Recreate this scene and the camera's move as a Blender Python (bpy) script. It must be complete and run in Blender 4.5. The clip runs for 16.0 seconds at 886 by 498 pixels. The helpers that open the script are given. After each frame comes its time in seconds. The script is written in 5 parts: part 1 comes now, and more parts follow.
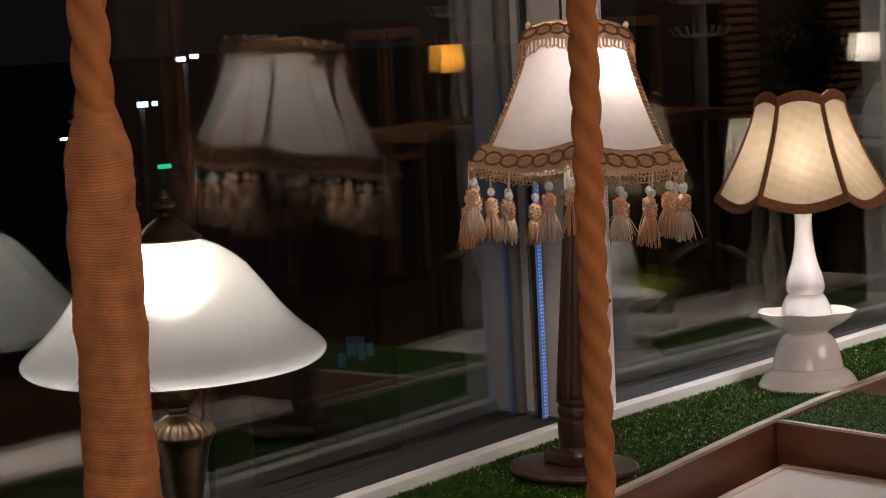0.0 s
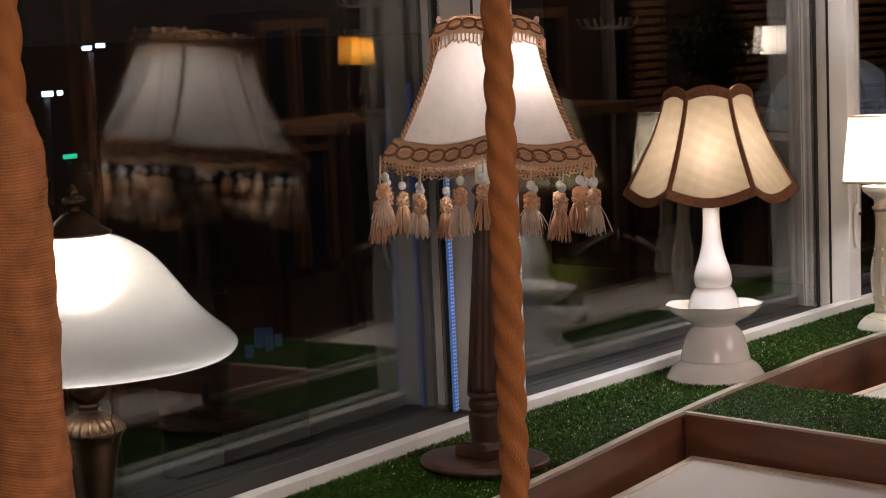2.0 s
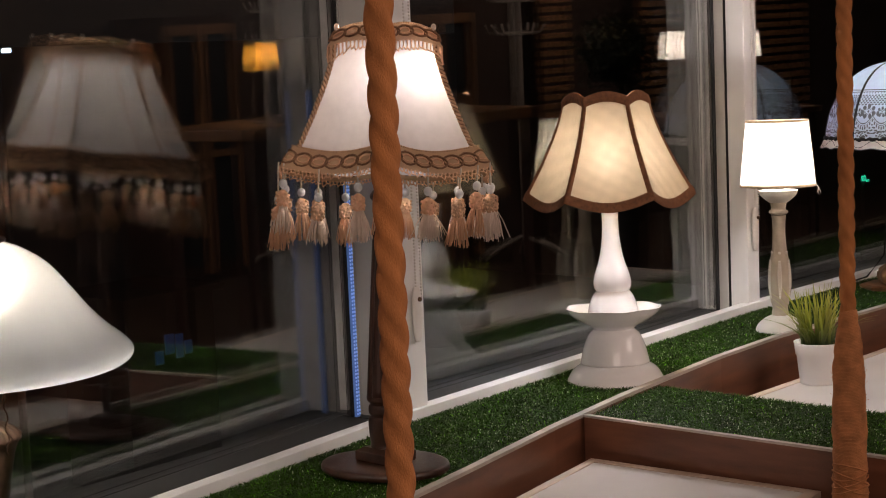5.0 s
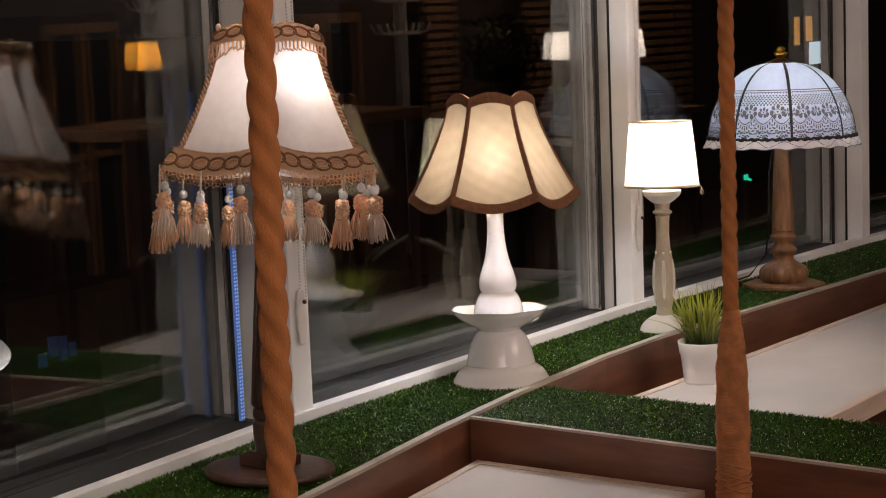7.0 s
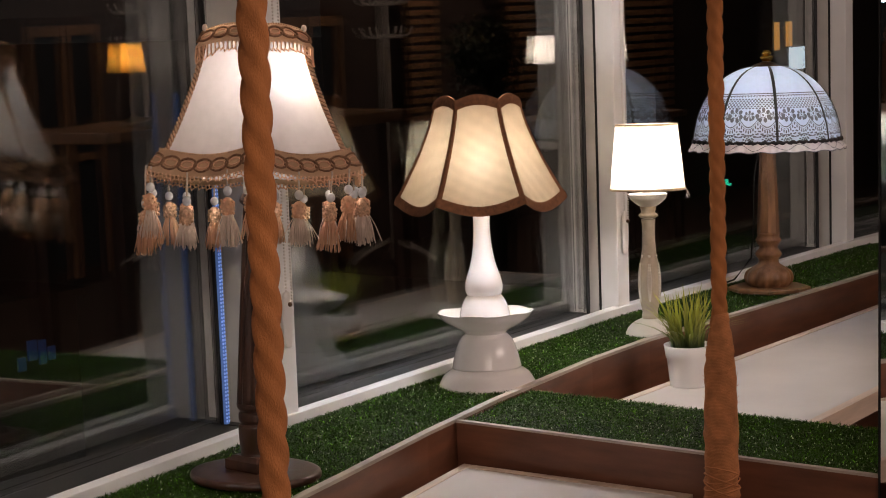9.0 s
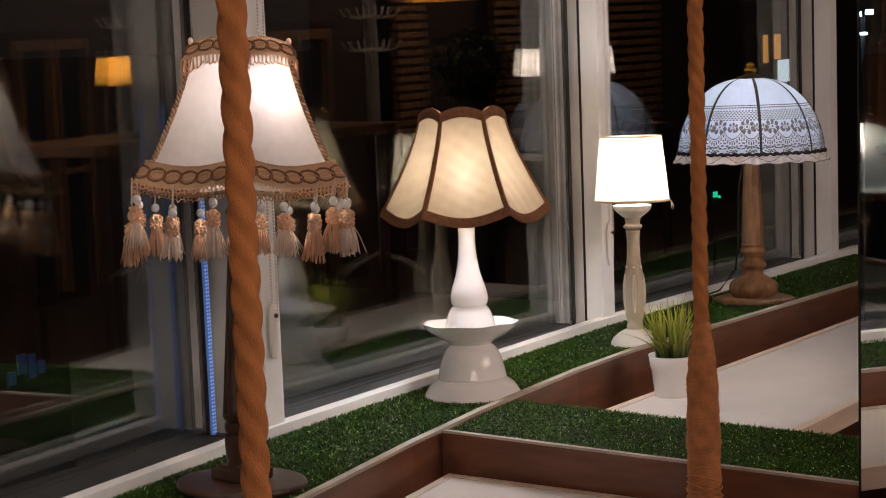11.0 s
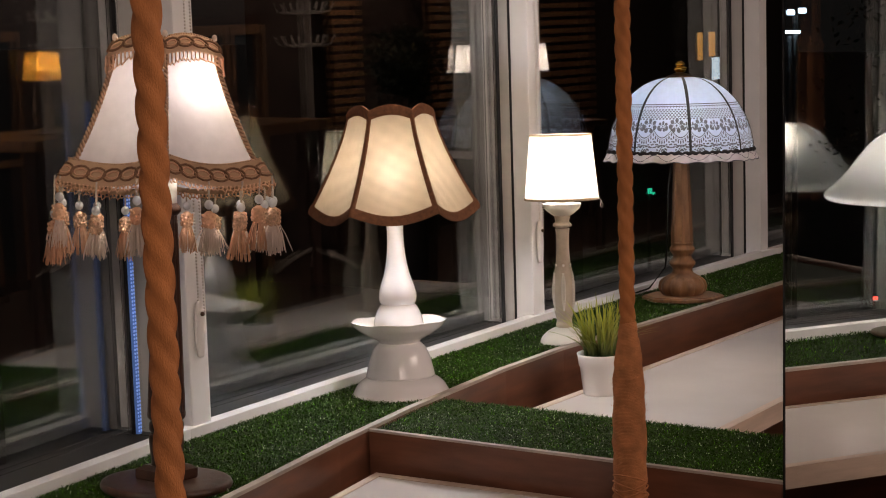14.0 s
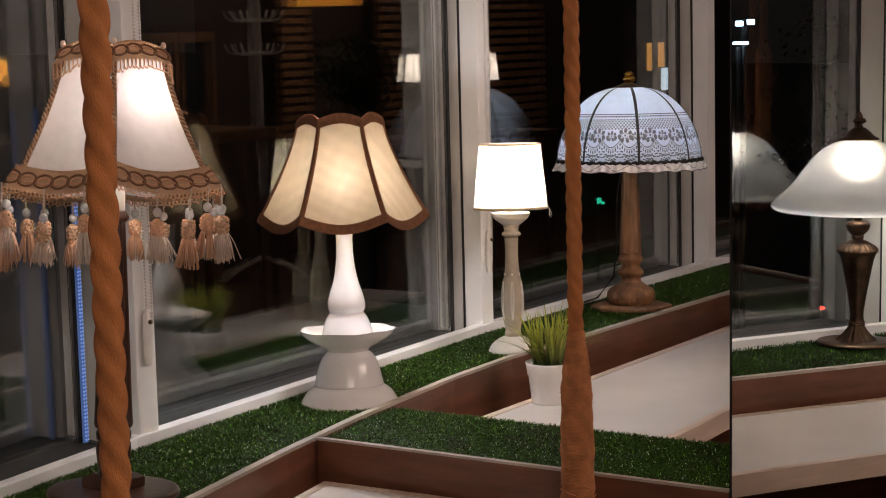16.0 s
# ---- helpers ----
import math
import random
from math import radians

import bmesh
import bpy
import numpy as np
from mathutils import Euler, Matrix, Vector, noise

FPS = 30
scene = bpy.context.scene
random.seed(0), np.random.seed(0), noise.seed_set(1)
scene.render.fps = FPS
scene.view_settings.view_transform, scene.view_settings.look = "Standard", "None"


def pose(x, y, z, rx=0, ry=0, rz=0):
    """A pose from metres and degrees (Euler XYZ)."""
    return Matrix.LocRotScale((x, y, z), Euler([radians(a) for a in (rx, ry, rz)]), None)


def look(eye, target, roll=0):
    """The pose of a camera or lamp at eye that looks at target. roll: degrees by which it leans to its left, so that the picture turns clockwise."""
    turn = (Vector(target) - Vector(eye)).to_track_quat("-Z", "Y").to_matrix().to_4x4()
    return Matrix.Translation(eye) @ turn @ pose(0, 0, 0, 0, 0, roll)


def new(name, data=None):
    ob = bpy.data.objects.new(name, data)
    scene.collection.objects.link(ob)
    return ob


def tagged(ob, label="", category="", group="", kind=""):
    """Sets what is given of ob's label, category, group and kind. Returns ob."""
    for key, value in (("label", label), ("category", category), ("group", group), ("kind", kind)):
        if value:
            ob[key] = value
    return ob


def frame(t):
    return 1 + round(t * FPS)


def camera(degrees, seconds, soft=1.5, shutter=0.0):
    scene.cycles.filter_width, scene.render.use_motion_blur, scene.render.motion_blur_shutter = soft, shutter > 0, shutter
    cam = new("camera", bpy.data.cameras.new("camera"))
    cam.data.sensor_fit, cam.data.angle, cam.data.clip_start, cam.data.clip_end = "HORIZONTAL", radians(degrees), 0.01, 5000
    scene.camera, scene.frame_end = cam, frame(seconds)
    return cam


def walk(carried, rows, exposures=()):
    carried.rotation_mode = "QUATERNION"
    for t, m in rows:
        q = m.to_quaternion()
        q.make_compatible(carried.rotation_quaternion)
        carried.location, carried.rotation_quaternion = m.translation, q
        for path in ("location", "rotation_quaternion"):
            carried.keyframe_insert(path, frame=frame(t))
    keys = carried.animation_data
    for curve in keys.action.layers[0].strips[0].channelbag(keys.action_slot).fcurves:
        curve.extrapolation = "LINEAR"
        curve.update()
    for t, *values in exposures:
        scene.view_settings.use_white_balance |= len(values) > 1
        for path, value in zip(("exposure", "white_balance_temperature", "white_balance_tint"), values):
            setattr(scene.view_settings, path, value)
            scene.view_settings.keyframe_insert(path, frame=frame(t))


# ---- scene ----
# seconds, eye, heading (degrees from +x), downward tilt, roll
PATH = [
    (0.0, (-2.733, -2.241, 1.576), 45.825, 7.171, -2.908),
    (0.5, (-2.730, -2.244, 1.582), 45.065, 7.363, -2.751),
    (1.0, (-2.729, -2.238, 1.584), 44.120, 7.476, -2.726),
    (1.5, (-2.734, -2.238, 1.585), 43.754, 7.561, -2.655),
    (2.0, (-2.737, -2.238, 1.583), 42.907, 7.622, -2.552),
    (2.5, (-2.742, -2.245, 1.589), 42.319, 7.729, -2.341),
    (3.0, (-2.745, -2.253, 1.587), 41.709, 7.654, -2.272),
    (3.5, (-2.738, -2.255, 1.586), 41.272, 7.663, -2.258),
    (6.0, (-2.731, -2.273, 1.588), 38.310, 7.699, -2.360),
    (6.5, (-2.722, -2.273, 1.592), 37.016, 7.883, -2.134),
    (7.0, (-2.718, -2.260, 1.588), 36.522, 7.762, -2.259),
    (7.5, (-2.712, -2.247, 1.584), 36.384, 7.589, -2.296),
    (8.0, (-2.711, -2.240, 1.585), 36.330, 7.635, -2.187),
    (8.5, (-2.713, -2.239, 1.583), 36.143, 7.611, -2.141),
    (9.0, (-2.713, -2.240, 1.583), 35.866, 7.646, -2.071),
    (11.5, (-2.729, -2.266, 1.582), 35.434, 7.168, -2.127),
    (12.0, (-2.725, -2.267, 1.584), 35.221, 7.306, -1.947),
    (12.5, (-2.717, -2.274, 1.582), 35.072, 7.347, -1.967),
    (13.0, (-2.709, -2.276, 1.586), 34.686, 7.452, -1.906),
    (13.5, (-2.706, -2.276, 1.588), 33.958, 7.557, -1.782),
    (14.0, (-2.710, -2.270, 1.586), 33.512, 7.457, -1.765),
    (14.5, (-2.722, -2.266, 1.585), 32.759, 7.358, -1.570),
    (15.0, (-2.725, -2.266, 1.585), 32.505, 7.266, -1.463),
    (15.5, (-2.715, -2.268, 1.587), 32.393, 7.310, -1.433),
    (16.0, (-2.712, -2.273, 1.586), 31.900, 7.217, -1.381),
]


def aim(eye, heading, down, lean):
    return pose(*eye) @ pose(0, 0, 0, 0, 0, heading - 90) @ pose(0, 0, 0, 90 - down) @ pose(0, 0, 0, 0, 0, lean)


cam = camera(27.54, 16.0, 1.0)
walk(cam, [(t, aim(e, a, d, r)) for t, e, a, d, r in PATH], [(0.0, 0.0), (2.0, 0.08), (6.0, 0.17), (12.0, 0.18), (16.0, 0.14)])

G = 0.825      # top of the artificial grass
TABLE = 0.75   # table top
EYE = (-2.72, -2.26)

# ---------------------------------------------------------------- light
world = bpy.data.worlds.new("night")
scene.world = world
world.use_nodes = True
world.node_tree.nodes["Background"].inputs[0].default_value = (0.165, 0.15, 0.145, 1)
world.node_tree.nodes["Background"].inputs[1].default_value = 0.030


def area_lamp(name, at, target, size, watts, colour):
    d = bpy.data.lights.new(name, "AREA")
    d.shape, d.size, d.size_y, d.energy, d.color = "RECTANGLE", size[0], size[1], watts, colour
    ob = new(name, d)
    ob.matrix_basis = look(at, target)
    return ob


def bulb_lamp(name, at, watts, colour, radius=0.03):
    d = bpy.data.lights.new(name, "POINT")
    d.energy, d.color, d.shadow_soft_size = watts, colour, radius
    ob = new(name, d)
    ob.location = at
    return ob


WARM = (1.0, 0.775, 0.675)
BULB = (1.0, 0.915, 0.92)
# Unseen warm fill lamps, added to brighten the ledge and the room behind.
area_lamp("room_fill_light", (-3.9, -3.7, 2.72), (-0.6, -0.6, 0.95), (2.2, 1.2), 52, WARM)
area_lamp("room_fill_light", (0.6, -3.6, 2.72), (0.9, -0.5, 0.9), (2.2, 1.2), 52, WARM)
area_lamp("room_fill_light", (6.8, -3.2, 2.72), (7.4, -4.7, 1.2), (1.2, 0.6), 18, WARM)
area_lamp("room_fill_light", (3.2, -3.4, 2.72), (3.2, -4.8, 0.9), (1.2, 0.6), 16, WARM)

# ---------------------------------------------------------------- materials


def material(name, colour, rough=0.6, metal=0.0, vary=0.25, scale=30.0, bump=0.0, bump_scale=200.0, fine=0.0, stretch=(1, 1, 1), coat=0.0):
    """A surface with blotches and grain in its colour, gloss and relief."""
    m = bpy.data.materials.new(name)
    m.use_nodes = True
    nt = m.node_tree
    n, l = nt.nodes, nt.links
    b = n["Principled BSDF"]
    b.inputs["Roughness"].default_value, b.inputs["Metallic"].default_value = rough, metal
    b.inputs["Coat Weight"].default_value = coat
    co = n.new("ShaderNodeTexCoord")
    mp = n.new("ShaderNodeMapping")
    mp.inputs["Scale"].default_value = stretch
    l.new(co.outputs["Object"], mp.inputs["Vector"])
    big = n.new("ShaderNodeTexNoise")
    big.inputs["Scale"].default_value, big.inputs["Detail"].default_value = scale, 5
    small = n.new("ShaderNodeTexNoise")
    small.inputs["Scale"].default_value, small.inputs["Detail"].default_value = bump_scale, 3
    l.new(mp.outputs[0], big.inputs["Vector"])
    l.new(mp.outputs[0], small.inputs["Vector"])
    ramp = n.new("ShaderNodeValToRGB")
    ramp.color_ramp.elements[0].position, ramp.color_ramp.elements[1].position = 0.3, 0.7
    ramp.color_ramp.elements[0].color = (*[c * (1 - vary) for c in colour], 1)
    ramp.color_ramp.elements[1].color = (*[min(1, c * (1 + vary * 0.6)) for c in colour], 1)
    add = n.new("ShaderNodeMath")
    add.operation = "MULTIPLY_ADD"
    add.inputs[1].default_value = fine
    l.new(small.outputs["Fac"], add.inputs[0])
    l.new(big.outputs["Fac"], add.inputs[2])
    sub = n.new("ShaderNodeMath")
    sub.operation = "SUBTRACT"
    sub.inputs[1].default_value = fine * 0.5
    l.new(add.outputs[0], sub.inputs[0])
    l.new(sub.outputs[0], ramp.inputs[0])
    l.new(ramp.outputs[0], b.inputs["Base Color"])
    rg = n.new("ShaderNodeMapRange")
    rg.inputs[3].default_value, rg.inputs[4].default_value = max(0.02, rough - 0.08), min(1, rough + 0.1)
    l.new(big.outputs["Fac"], rg.inputs[0])
    l.new(rg.outputs[0], b.inputs["Roughness"])
    if bump:
        bp = n.new("ShaderNodeBump")
        bp.inputs["Strength"].default_value, bp.inputs["Distance"].default_value = bump, 0.002
        l.new(small.outputs["Fac"], bp.inputs["Height"])
        l.new(bp.outputs[0], b.inputs["Normal"])
    return m


def cloth(name, colour, through_colour, share, weave=0.0, glass=0.0, sheer=0.0, forward=0.0):
    """Thin shade material that lets the bulb's light through; weave: threads per metre."""
    m = bpy.data.materials.new(name)
    m.use_nodes = True
    nt = m.node_tree
    n, l = nt.nodes, nt.links
    n.remove(n["Principled BSDF"])
    out = n["Material Output"]
    dif, tra, mix = n.new("ShaderNodeBsdfDiffuse"), n.new("ShaderNodeBsdfTranslucent"), n.new("ShaderNodeMixShader")
    mix.inputs[0].default_value = share
    co = n.new("ShaderNodeTexCoord")
    no = n.new("ShaderNodeTexNoise")
    no.inputs["Scale"].default_value, no.inputs["Detail"].default_value = (9.0 if glass else 60.0), 4
    l.new(co.outputs["Object"], no.inputs["Vector"])
    for shader, c in ((dif, colour), (tra, through_colour)):
        r = n.new("ShaderNodeValToRGB")
        r.color_ramp.elements[0].position, r.color_ramp.elements[1].position = 0.3, 0.7
        k = 0.82 if glass else 0.92
        r.color_ramp.elements[0].color = (*[v * k for v in c], 1)
        r.color_ramp.elements[1].color = (*c, 1)
        l.new(no.outputs["Fac"], r.inputs[0])
        last = r.outputs[0]
        if weave:
            for axis, low in (("X", 0.86), ("Z", 0.76)):
                w = n.new("ShaderNodeTexWave")
                w.bands_direction = axis
                w.inputs["Scale"].default_value, w.inputs["Distortion"].default_value = weave, 0.6
                l.new(co.outputs["Object"], w.inputs["Vector"])
                mr = n.new("ShaderNodeMapRange")
                mr.inputs[3].default_value, mr.inputs[4].default_value = low, 1.04
                l.new(w.outputs["Fac"], mr.inputs[0])
                mx = n.new("ShaderNodeVectorMath")
                mx.operation = "SCALE"
                l.new(last, mx.inputs[0])
                l.new(mr.outputs[0], mx.inputs["Scale"])
                last = mx.outputs[0]
        l.new(last, shader.inputs["Color"])
    l.new(dif.outputs[0], mix.inputs[1])
    l.new(tra.outputs[0], mix.inputs[2])
    last = mix.outputs[0]
    if sheer:
        gap, m3 = n.new("ShaderNodeBsdfTransparent"), n.new("ShaderNodeMixShader")
        m3.inputs[0].default_value = sheer
        l.new(last, m3.inputs[1])
        l.new(gap.outputs[0], m3.inputs[2])
        last = m3.outputs[0]
    if forward:
        ref, m4 = n.new("ShaderNodeBsdfRefraction"), n.new("ShaderNodeMixShader")
        ref.inputs["Roughness"].default_value, ref.inputs["IOR"].default_value = 0.75, 1.35
        ref.inputs["Color"].default_value = (*through_colour, 1)
        m4.inputs[0].default_value = forward
        l.new(last, m4.inputs[1])
        l.new(ref.outputs[0], m4.inputs[2])
        last = m4.outputs[0]
    if glass:
        gl, m2, fr = n.new("ShaderNodeBsdfGlossy"), n.new("ShaderNodeMixShader"), n.new("ShaderNodeFresnel")
        gl.inputs["Roughness"].default_value = glass
        l.new(fr.outputs[0], m2.inputs[0])
        l.new(last, m2.inputs[1])
        l.new(gl.outputs[0], m2.inputs[2])
        last = m2.outputs[0]
    l.new(last, out.inputs[0])
    return m


def glowing(name, colour, strength):
    m = bpy.data.materials.new(name)
    m.use_nodes = True
    b = m.node_tree.nodes["Principled BSDF"]
    b.inputs["Base Color"].default_value = (*colour, 1)
    b.inputs["Emission Color"].default_value = (*colour, 1)
    b.inputs["Emission Strength"].default_value = strength
    return m


def clear_glass(name, tint=(1, 1, 1), rough=0.0):
    m = bpy.data.materials.new(name)
    m.use_nodes = True
    b = m.node_tree.nodes["Principled BSDF"]
    b.inputs["Base Color"].default_value = (*tint, 1)
    b.inputs["Transmission Weight"].default_value = 1.0
    b.inputs["Roughness"].default_value = rough
    b.inputs["IOR"].default_value = 1.76
    return m


WHITE_PAINT = material("white window paint", (0.84, 0.835, 0.83), 0.42, vary=0.06, scale=8, bump=0.05)
# White sash paint; the shade on it is put into the grey.
SASH_SHADED = material("white sash paint with shade in its colour", (0.52, 0.505, 0.475), 0.5, vary=0.1, scale=8)
BLACK_RUBBER = material("black rubber seal", (0.012, 0.012, 0.013), 0.6)
CHANNEL = material("dull grey glazing bead", (0.042, 0.042, 0.042), 0.45, vary=0.45, scale=6, bump=0.1, stretch=(0.3, 4, 4))
DARK_FRAME = material("grey window channel", (0.24, 0.235, 0.23), 0.5)
FASCIA = material("reddish brown laminate", (0.165, 0.066, 0.036), 0.33, vary=0.35, scale=7, bump=0.05, fine=0.15, stretch=(1, 1, 6))
EDGE = material("pale board edge", (0.46, 0.40, 0.34), 0.6, vary=0.25, scale=12, bump=0.15, fine=0.2)
TABLE_WHITE = material("white table laminate", (0.82, 0.775, 0.74), 0.2, vary=0.04, scale=4)
TABLE_EDGE = material("pale beech banding", (0.62, 0.48, 0.38), 0.45, vary=0.2, scale=5, fine=0.2, stretch=(1, 8, 8))
STEEL_DARK = material("black powder coated steel", (0.02, 0.02, 0.02), 0.5)
TURF_BACK = material("dark turf backing", (0.012, 0.030, 0.006), 0.95, vary=0.5, scale=60)
WALL = material("brown room plaster", (0.050, 0.028, 0.019), 0.85, vary=0.2, scale=2, bump=0.1)
FLOOR = material("dark oak floor", (0.045, 0.024, 0.013), 0.5, vary=0.35, scale=3, fine=0.2, stretch=(1, 8, 1))
CEILING = material("white ceiling paint", (0.6, 0.56, 0.52), 0.9, vary=0.05, scale=2)
ASPHALT = material("wet dark asphalt", (0.045, 0.045, 0.046), 0.55, vary=0.4, scale=2, bump=0.4, bump_scale=60)
ROPE = material("orange brown jute rope", (0.46, 0.168, 0.050), 0.9, vary=0.24, scale=45, bump=0.5, bump_scale=900, fine=0.28, stretch=(1, 1, 0.35))
TWINE = material("orange brown wound twine", (0.48, 0.19, 0.070), 0.9, vary=0.3, scale=50, bump=0.35, bump_scale=900, fine=0.4)
BRASS = material("aged dark brass", (0.135, 0.090, 0.062), 0.40, 1.0, vary=0.45, scale=25, bump=0.06)
WOOD_DARK = material("dark stained turned wood", (0.052, 0.021, 0.012), 0.34, vary=0.45, scale=14, bump=0.1, fine=0.3, stretch=(4, 4, 0.7))
WOOD_WARM = material("carved warm brown wood", (0.24, 0.115, 0.05), 0.42, vary=0.45, scale=14, bump=0.12, fine=0.3, stretch=(4, 4, 0.7))
CERAMIC = material("white glazed ceramic", (0.78, 0.76, 0.76), 0.10, vary=0.04, scale=5)
CREAM_CARVED = material("chalky cream carved wood", (0.46, 0.39, 0.30), 0.6, vary=0.16, scale=40, bump=0.25, bump_scale=160)
CREAM_PLAIN = material("chalky cream paint", (0.74, 0.70, 0.63), 0.6, vary=0.06, scale=20, bump=0.1)
PLASTIC_WHITE = material("white plastic", (0.72, 0.69, 0.66), 0.35, vary=0.03, scale=10)
SILK = cloth("white silk", (0.72, 0.67, 0.665), (0.84, 0.77, 0.76), 0.145)
BRAID = material("taupe braided trimming", (0.62, 0.39, 0.25), 0.85, vary=0.4, scale=120, bump=0.6, bump_scale=500, fine=0.5)
BRAID_DARK = material("darker taupe chain braid", (0.27, 0.142, 0.078), 0.8, vary=0.4, scale=160, bump=0.6, bump_scale=600, fine=0.5)
FRINGE = cloth("glossy beige fringe thread", (0.80, 0.51, 0.34), (0.95, 0.62, 0.42), 0.30)
FRINGE_PALE = cloth("glossy ivory fringe thread", (0.94, 0.80, 0.70), (0.98, 0.84, 0.74), 0.32)
CORD_PALE = material("ivory hanging cord", (0.62, 0.52, 0.43), 0.7, vary=0.2, scale=200)
BEAD = cloth("milky frosted glass", (0.84, 0.84, 0.85), (0.9, 0.9, 0.92), 0.5, glass=0.15)
BRAID_CLOTH = cloth("taupe braid backing", (0.62, 0.41, 0.27), (0.74, 0.47, 0.28), 0.22)
LINEN = cloth("cream open weave linen", (0.64, 0.52, 0.37), (0.94, 0.67, 0.40), 0.064, weave=150.0, sheer=0.007)
TAPE = material("brown woven shade tape", (0.205, 0.088, 0.040), 0.85, vary=0.3, scale=150, bump=0.5, bump_scale=900, fine=0.5)
PAPER = cloth("thin white shade paper", (0.82, 0.78, 0.70), (0.95, 0.86, 0.72), 0.55)
PAPER_TRIM = material("gold beige shade binding", (0.60, 0.46, 0.28), 0.6, vary=0.3, scale=90)
FROSTED = cloth("alabaster white glass", (0.62, 0.63, 0.65), (0.92, 0.93, 0.95), 0.42, glass=0.12, forward=0.42)
DOME_CLOTH = cloth("bluish white satin", (0.58, 0.64, 0.76), (0.70, 0.80, 1.0), 0.36, sheer=0.05)
RUFFLE = cloth("grey white ruffled lace hem", (0.66, 0.62, 0.62), (0.85, 0.78, 0.76), 0.4)
LACE = material("dark grey lace thread", (0.15, 0.148, 0.172), 0.8, vary=0.3, scale=200)
BLACK_RIBBON = material("black satin ribbon", (0.014, 0.013, 0.014), 0.5, vary=0.3, scale=80)
GOLD = material("polished yellow brass", (0.85, 0.55, 0.12), 0.2, 1.0, vary=0.2, scale=60)
SOIL = material("dark potting soil", (0.02, 0.014, 0.01), 0.95, bump=0.5)
LEAF = material("yellow green plastic grass blade", (0.25, 0.28, 0.035), 0.45, vary=0.75, scale=18)
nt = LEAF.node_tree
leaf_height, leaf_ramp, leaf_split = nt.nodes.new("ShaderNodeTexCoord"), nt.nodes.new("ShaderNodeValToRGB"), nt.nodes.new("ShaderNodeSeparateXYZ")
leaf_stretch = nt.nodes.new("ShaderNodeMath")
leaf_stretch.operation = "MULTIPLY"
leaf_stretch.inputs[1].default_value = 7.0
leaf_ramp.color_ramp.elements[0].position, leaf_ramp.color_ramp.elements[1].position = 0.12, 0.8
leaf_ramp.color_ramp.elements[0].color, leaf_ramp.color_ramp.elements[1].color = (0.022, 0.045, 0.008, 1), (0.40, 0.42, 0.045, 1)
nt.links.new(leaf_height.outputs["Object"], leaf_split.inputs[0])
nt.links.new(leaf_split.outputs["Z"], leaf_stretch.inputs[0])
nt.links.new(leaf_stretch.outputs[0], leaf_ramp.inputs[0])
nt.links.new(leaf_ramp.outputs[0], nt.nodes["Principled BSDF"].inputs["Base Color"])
DARK_LEAF = material("dark waxy leaf", (0.012, 0.020, 0.010), 0.5, vary=0.5, scale=12)
BULB_GLASS = glowing("lit bulb", (1.0, 0.86, 0.66), 30)
MIRROR = material("silver mirror", (0.90, 0.90, 0.89), 0.0, 1.0, vary=0.0)
for node in MIRROR.node_tree.nodes:
    if node.type == "MAP_RANGE":
        node.inputs[3].default_value = node.inputs[4].default_value = 0.0
PANE = clear_glass("window glass", (0.97, 0.99, 0.98))


def turf_material():
    m = material("green plastic turf", (0.025, 0.068, 0.0015), 0.45, vary=0.4, scale=25)
    nt = m.node_tree
    n, l = nt.nodes, nt.links
    n["Principled BSDF"].inputs["Specular IOR Level"].default_value = 0.16
    ramp = next(x for x in n if x.type == "VALTORGB")
    geo, mr, mx = n.new("ShaderNodeNewGeometry"), n.new("ShaderNodeMapRange"), n.new("ShaderNodeVectorMath")
    mx.operation = "SCALE"
    mr.inputs[3].default_value, mr.inputs[4].default_value = 0.4, 1.45
    rare, more = n.new("ShaderNodeMath"), n.new("ShaderNodeMath")
    rare.operation, more.operation = "POWER", "MULTIPLY_ADD"
    rare.inputs[1].default_value, more.inputs[1].default_value = 60.0, 9.0
    l.new(geo.outputs["Random Per Island"], rare.inputs[0])
    l.new(rare.outputs[0], more.inputs[0])
    l.new(geo.outputs["Random Per Island"], more.inputs[2])
    mr.clamp = False
    l.new(more.outputs[0], mr.inputs[0])
    l.new(ramp.outputs[0], mx.inputs[0])
    l.new(mr.outputs[0], mx.inputs["Scale"])
    l.new(mx.outputs[0], n["Principled BSDF"].inputs["Base Color"])
    return m


TURF = turf_material()
# Sparkle of the turf, put in as a pale facet colour.
TURF_GLINT = material("pale painted turf glint", (0.62, 0.70, 0.50), 0.25, vary=0.2, scale=90)

# ---------------------------------------------------------------- mesh helpers


def mesh_of(name, bm, mat, smooth=True):
    bmesh.ops.recalc_face_normals(bm, faces=bm.faces)
    me = bpy.data.meshes.new(name)
    bm.to_mesh(me)
    bm.free()
    me.materials.append(mat)
    for p in me.polygons:
        p.use_smooth = smooth
    return me


def part(name, bm, mat, parent, label="", smooth=True):
    ob = new(name, mesh_of(name, bm, mat, smooth))
    ob.parent = parent
    if label:
        tagged(ob, label)
    return ob


def thing(name, at, label, category, group="", kind="", turn=0.0):
    ob = new(name)
    ob.matrix_basis = pose(*at, 0, 0, turn)
    return tagged(ob, label, category, group, kind)


def solid(name, bm, mat, label, category, kind="", smooth=False, group=""):
    ob = new(name, mesh_of(name, bm, mat, smooth))
    return tagged(ob, label, category, group, kind)


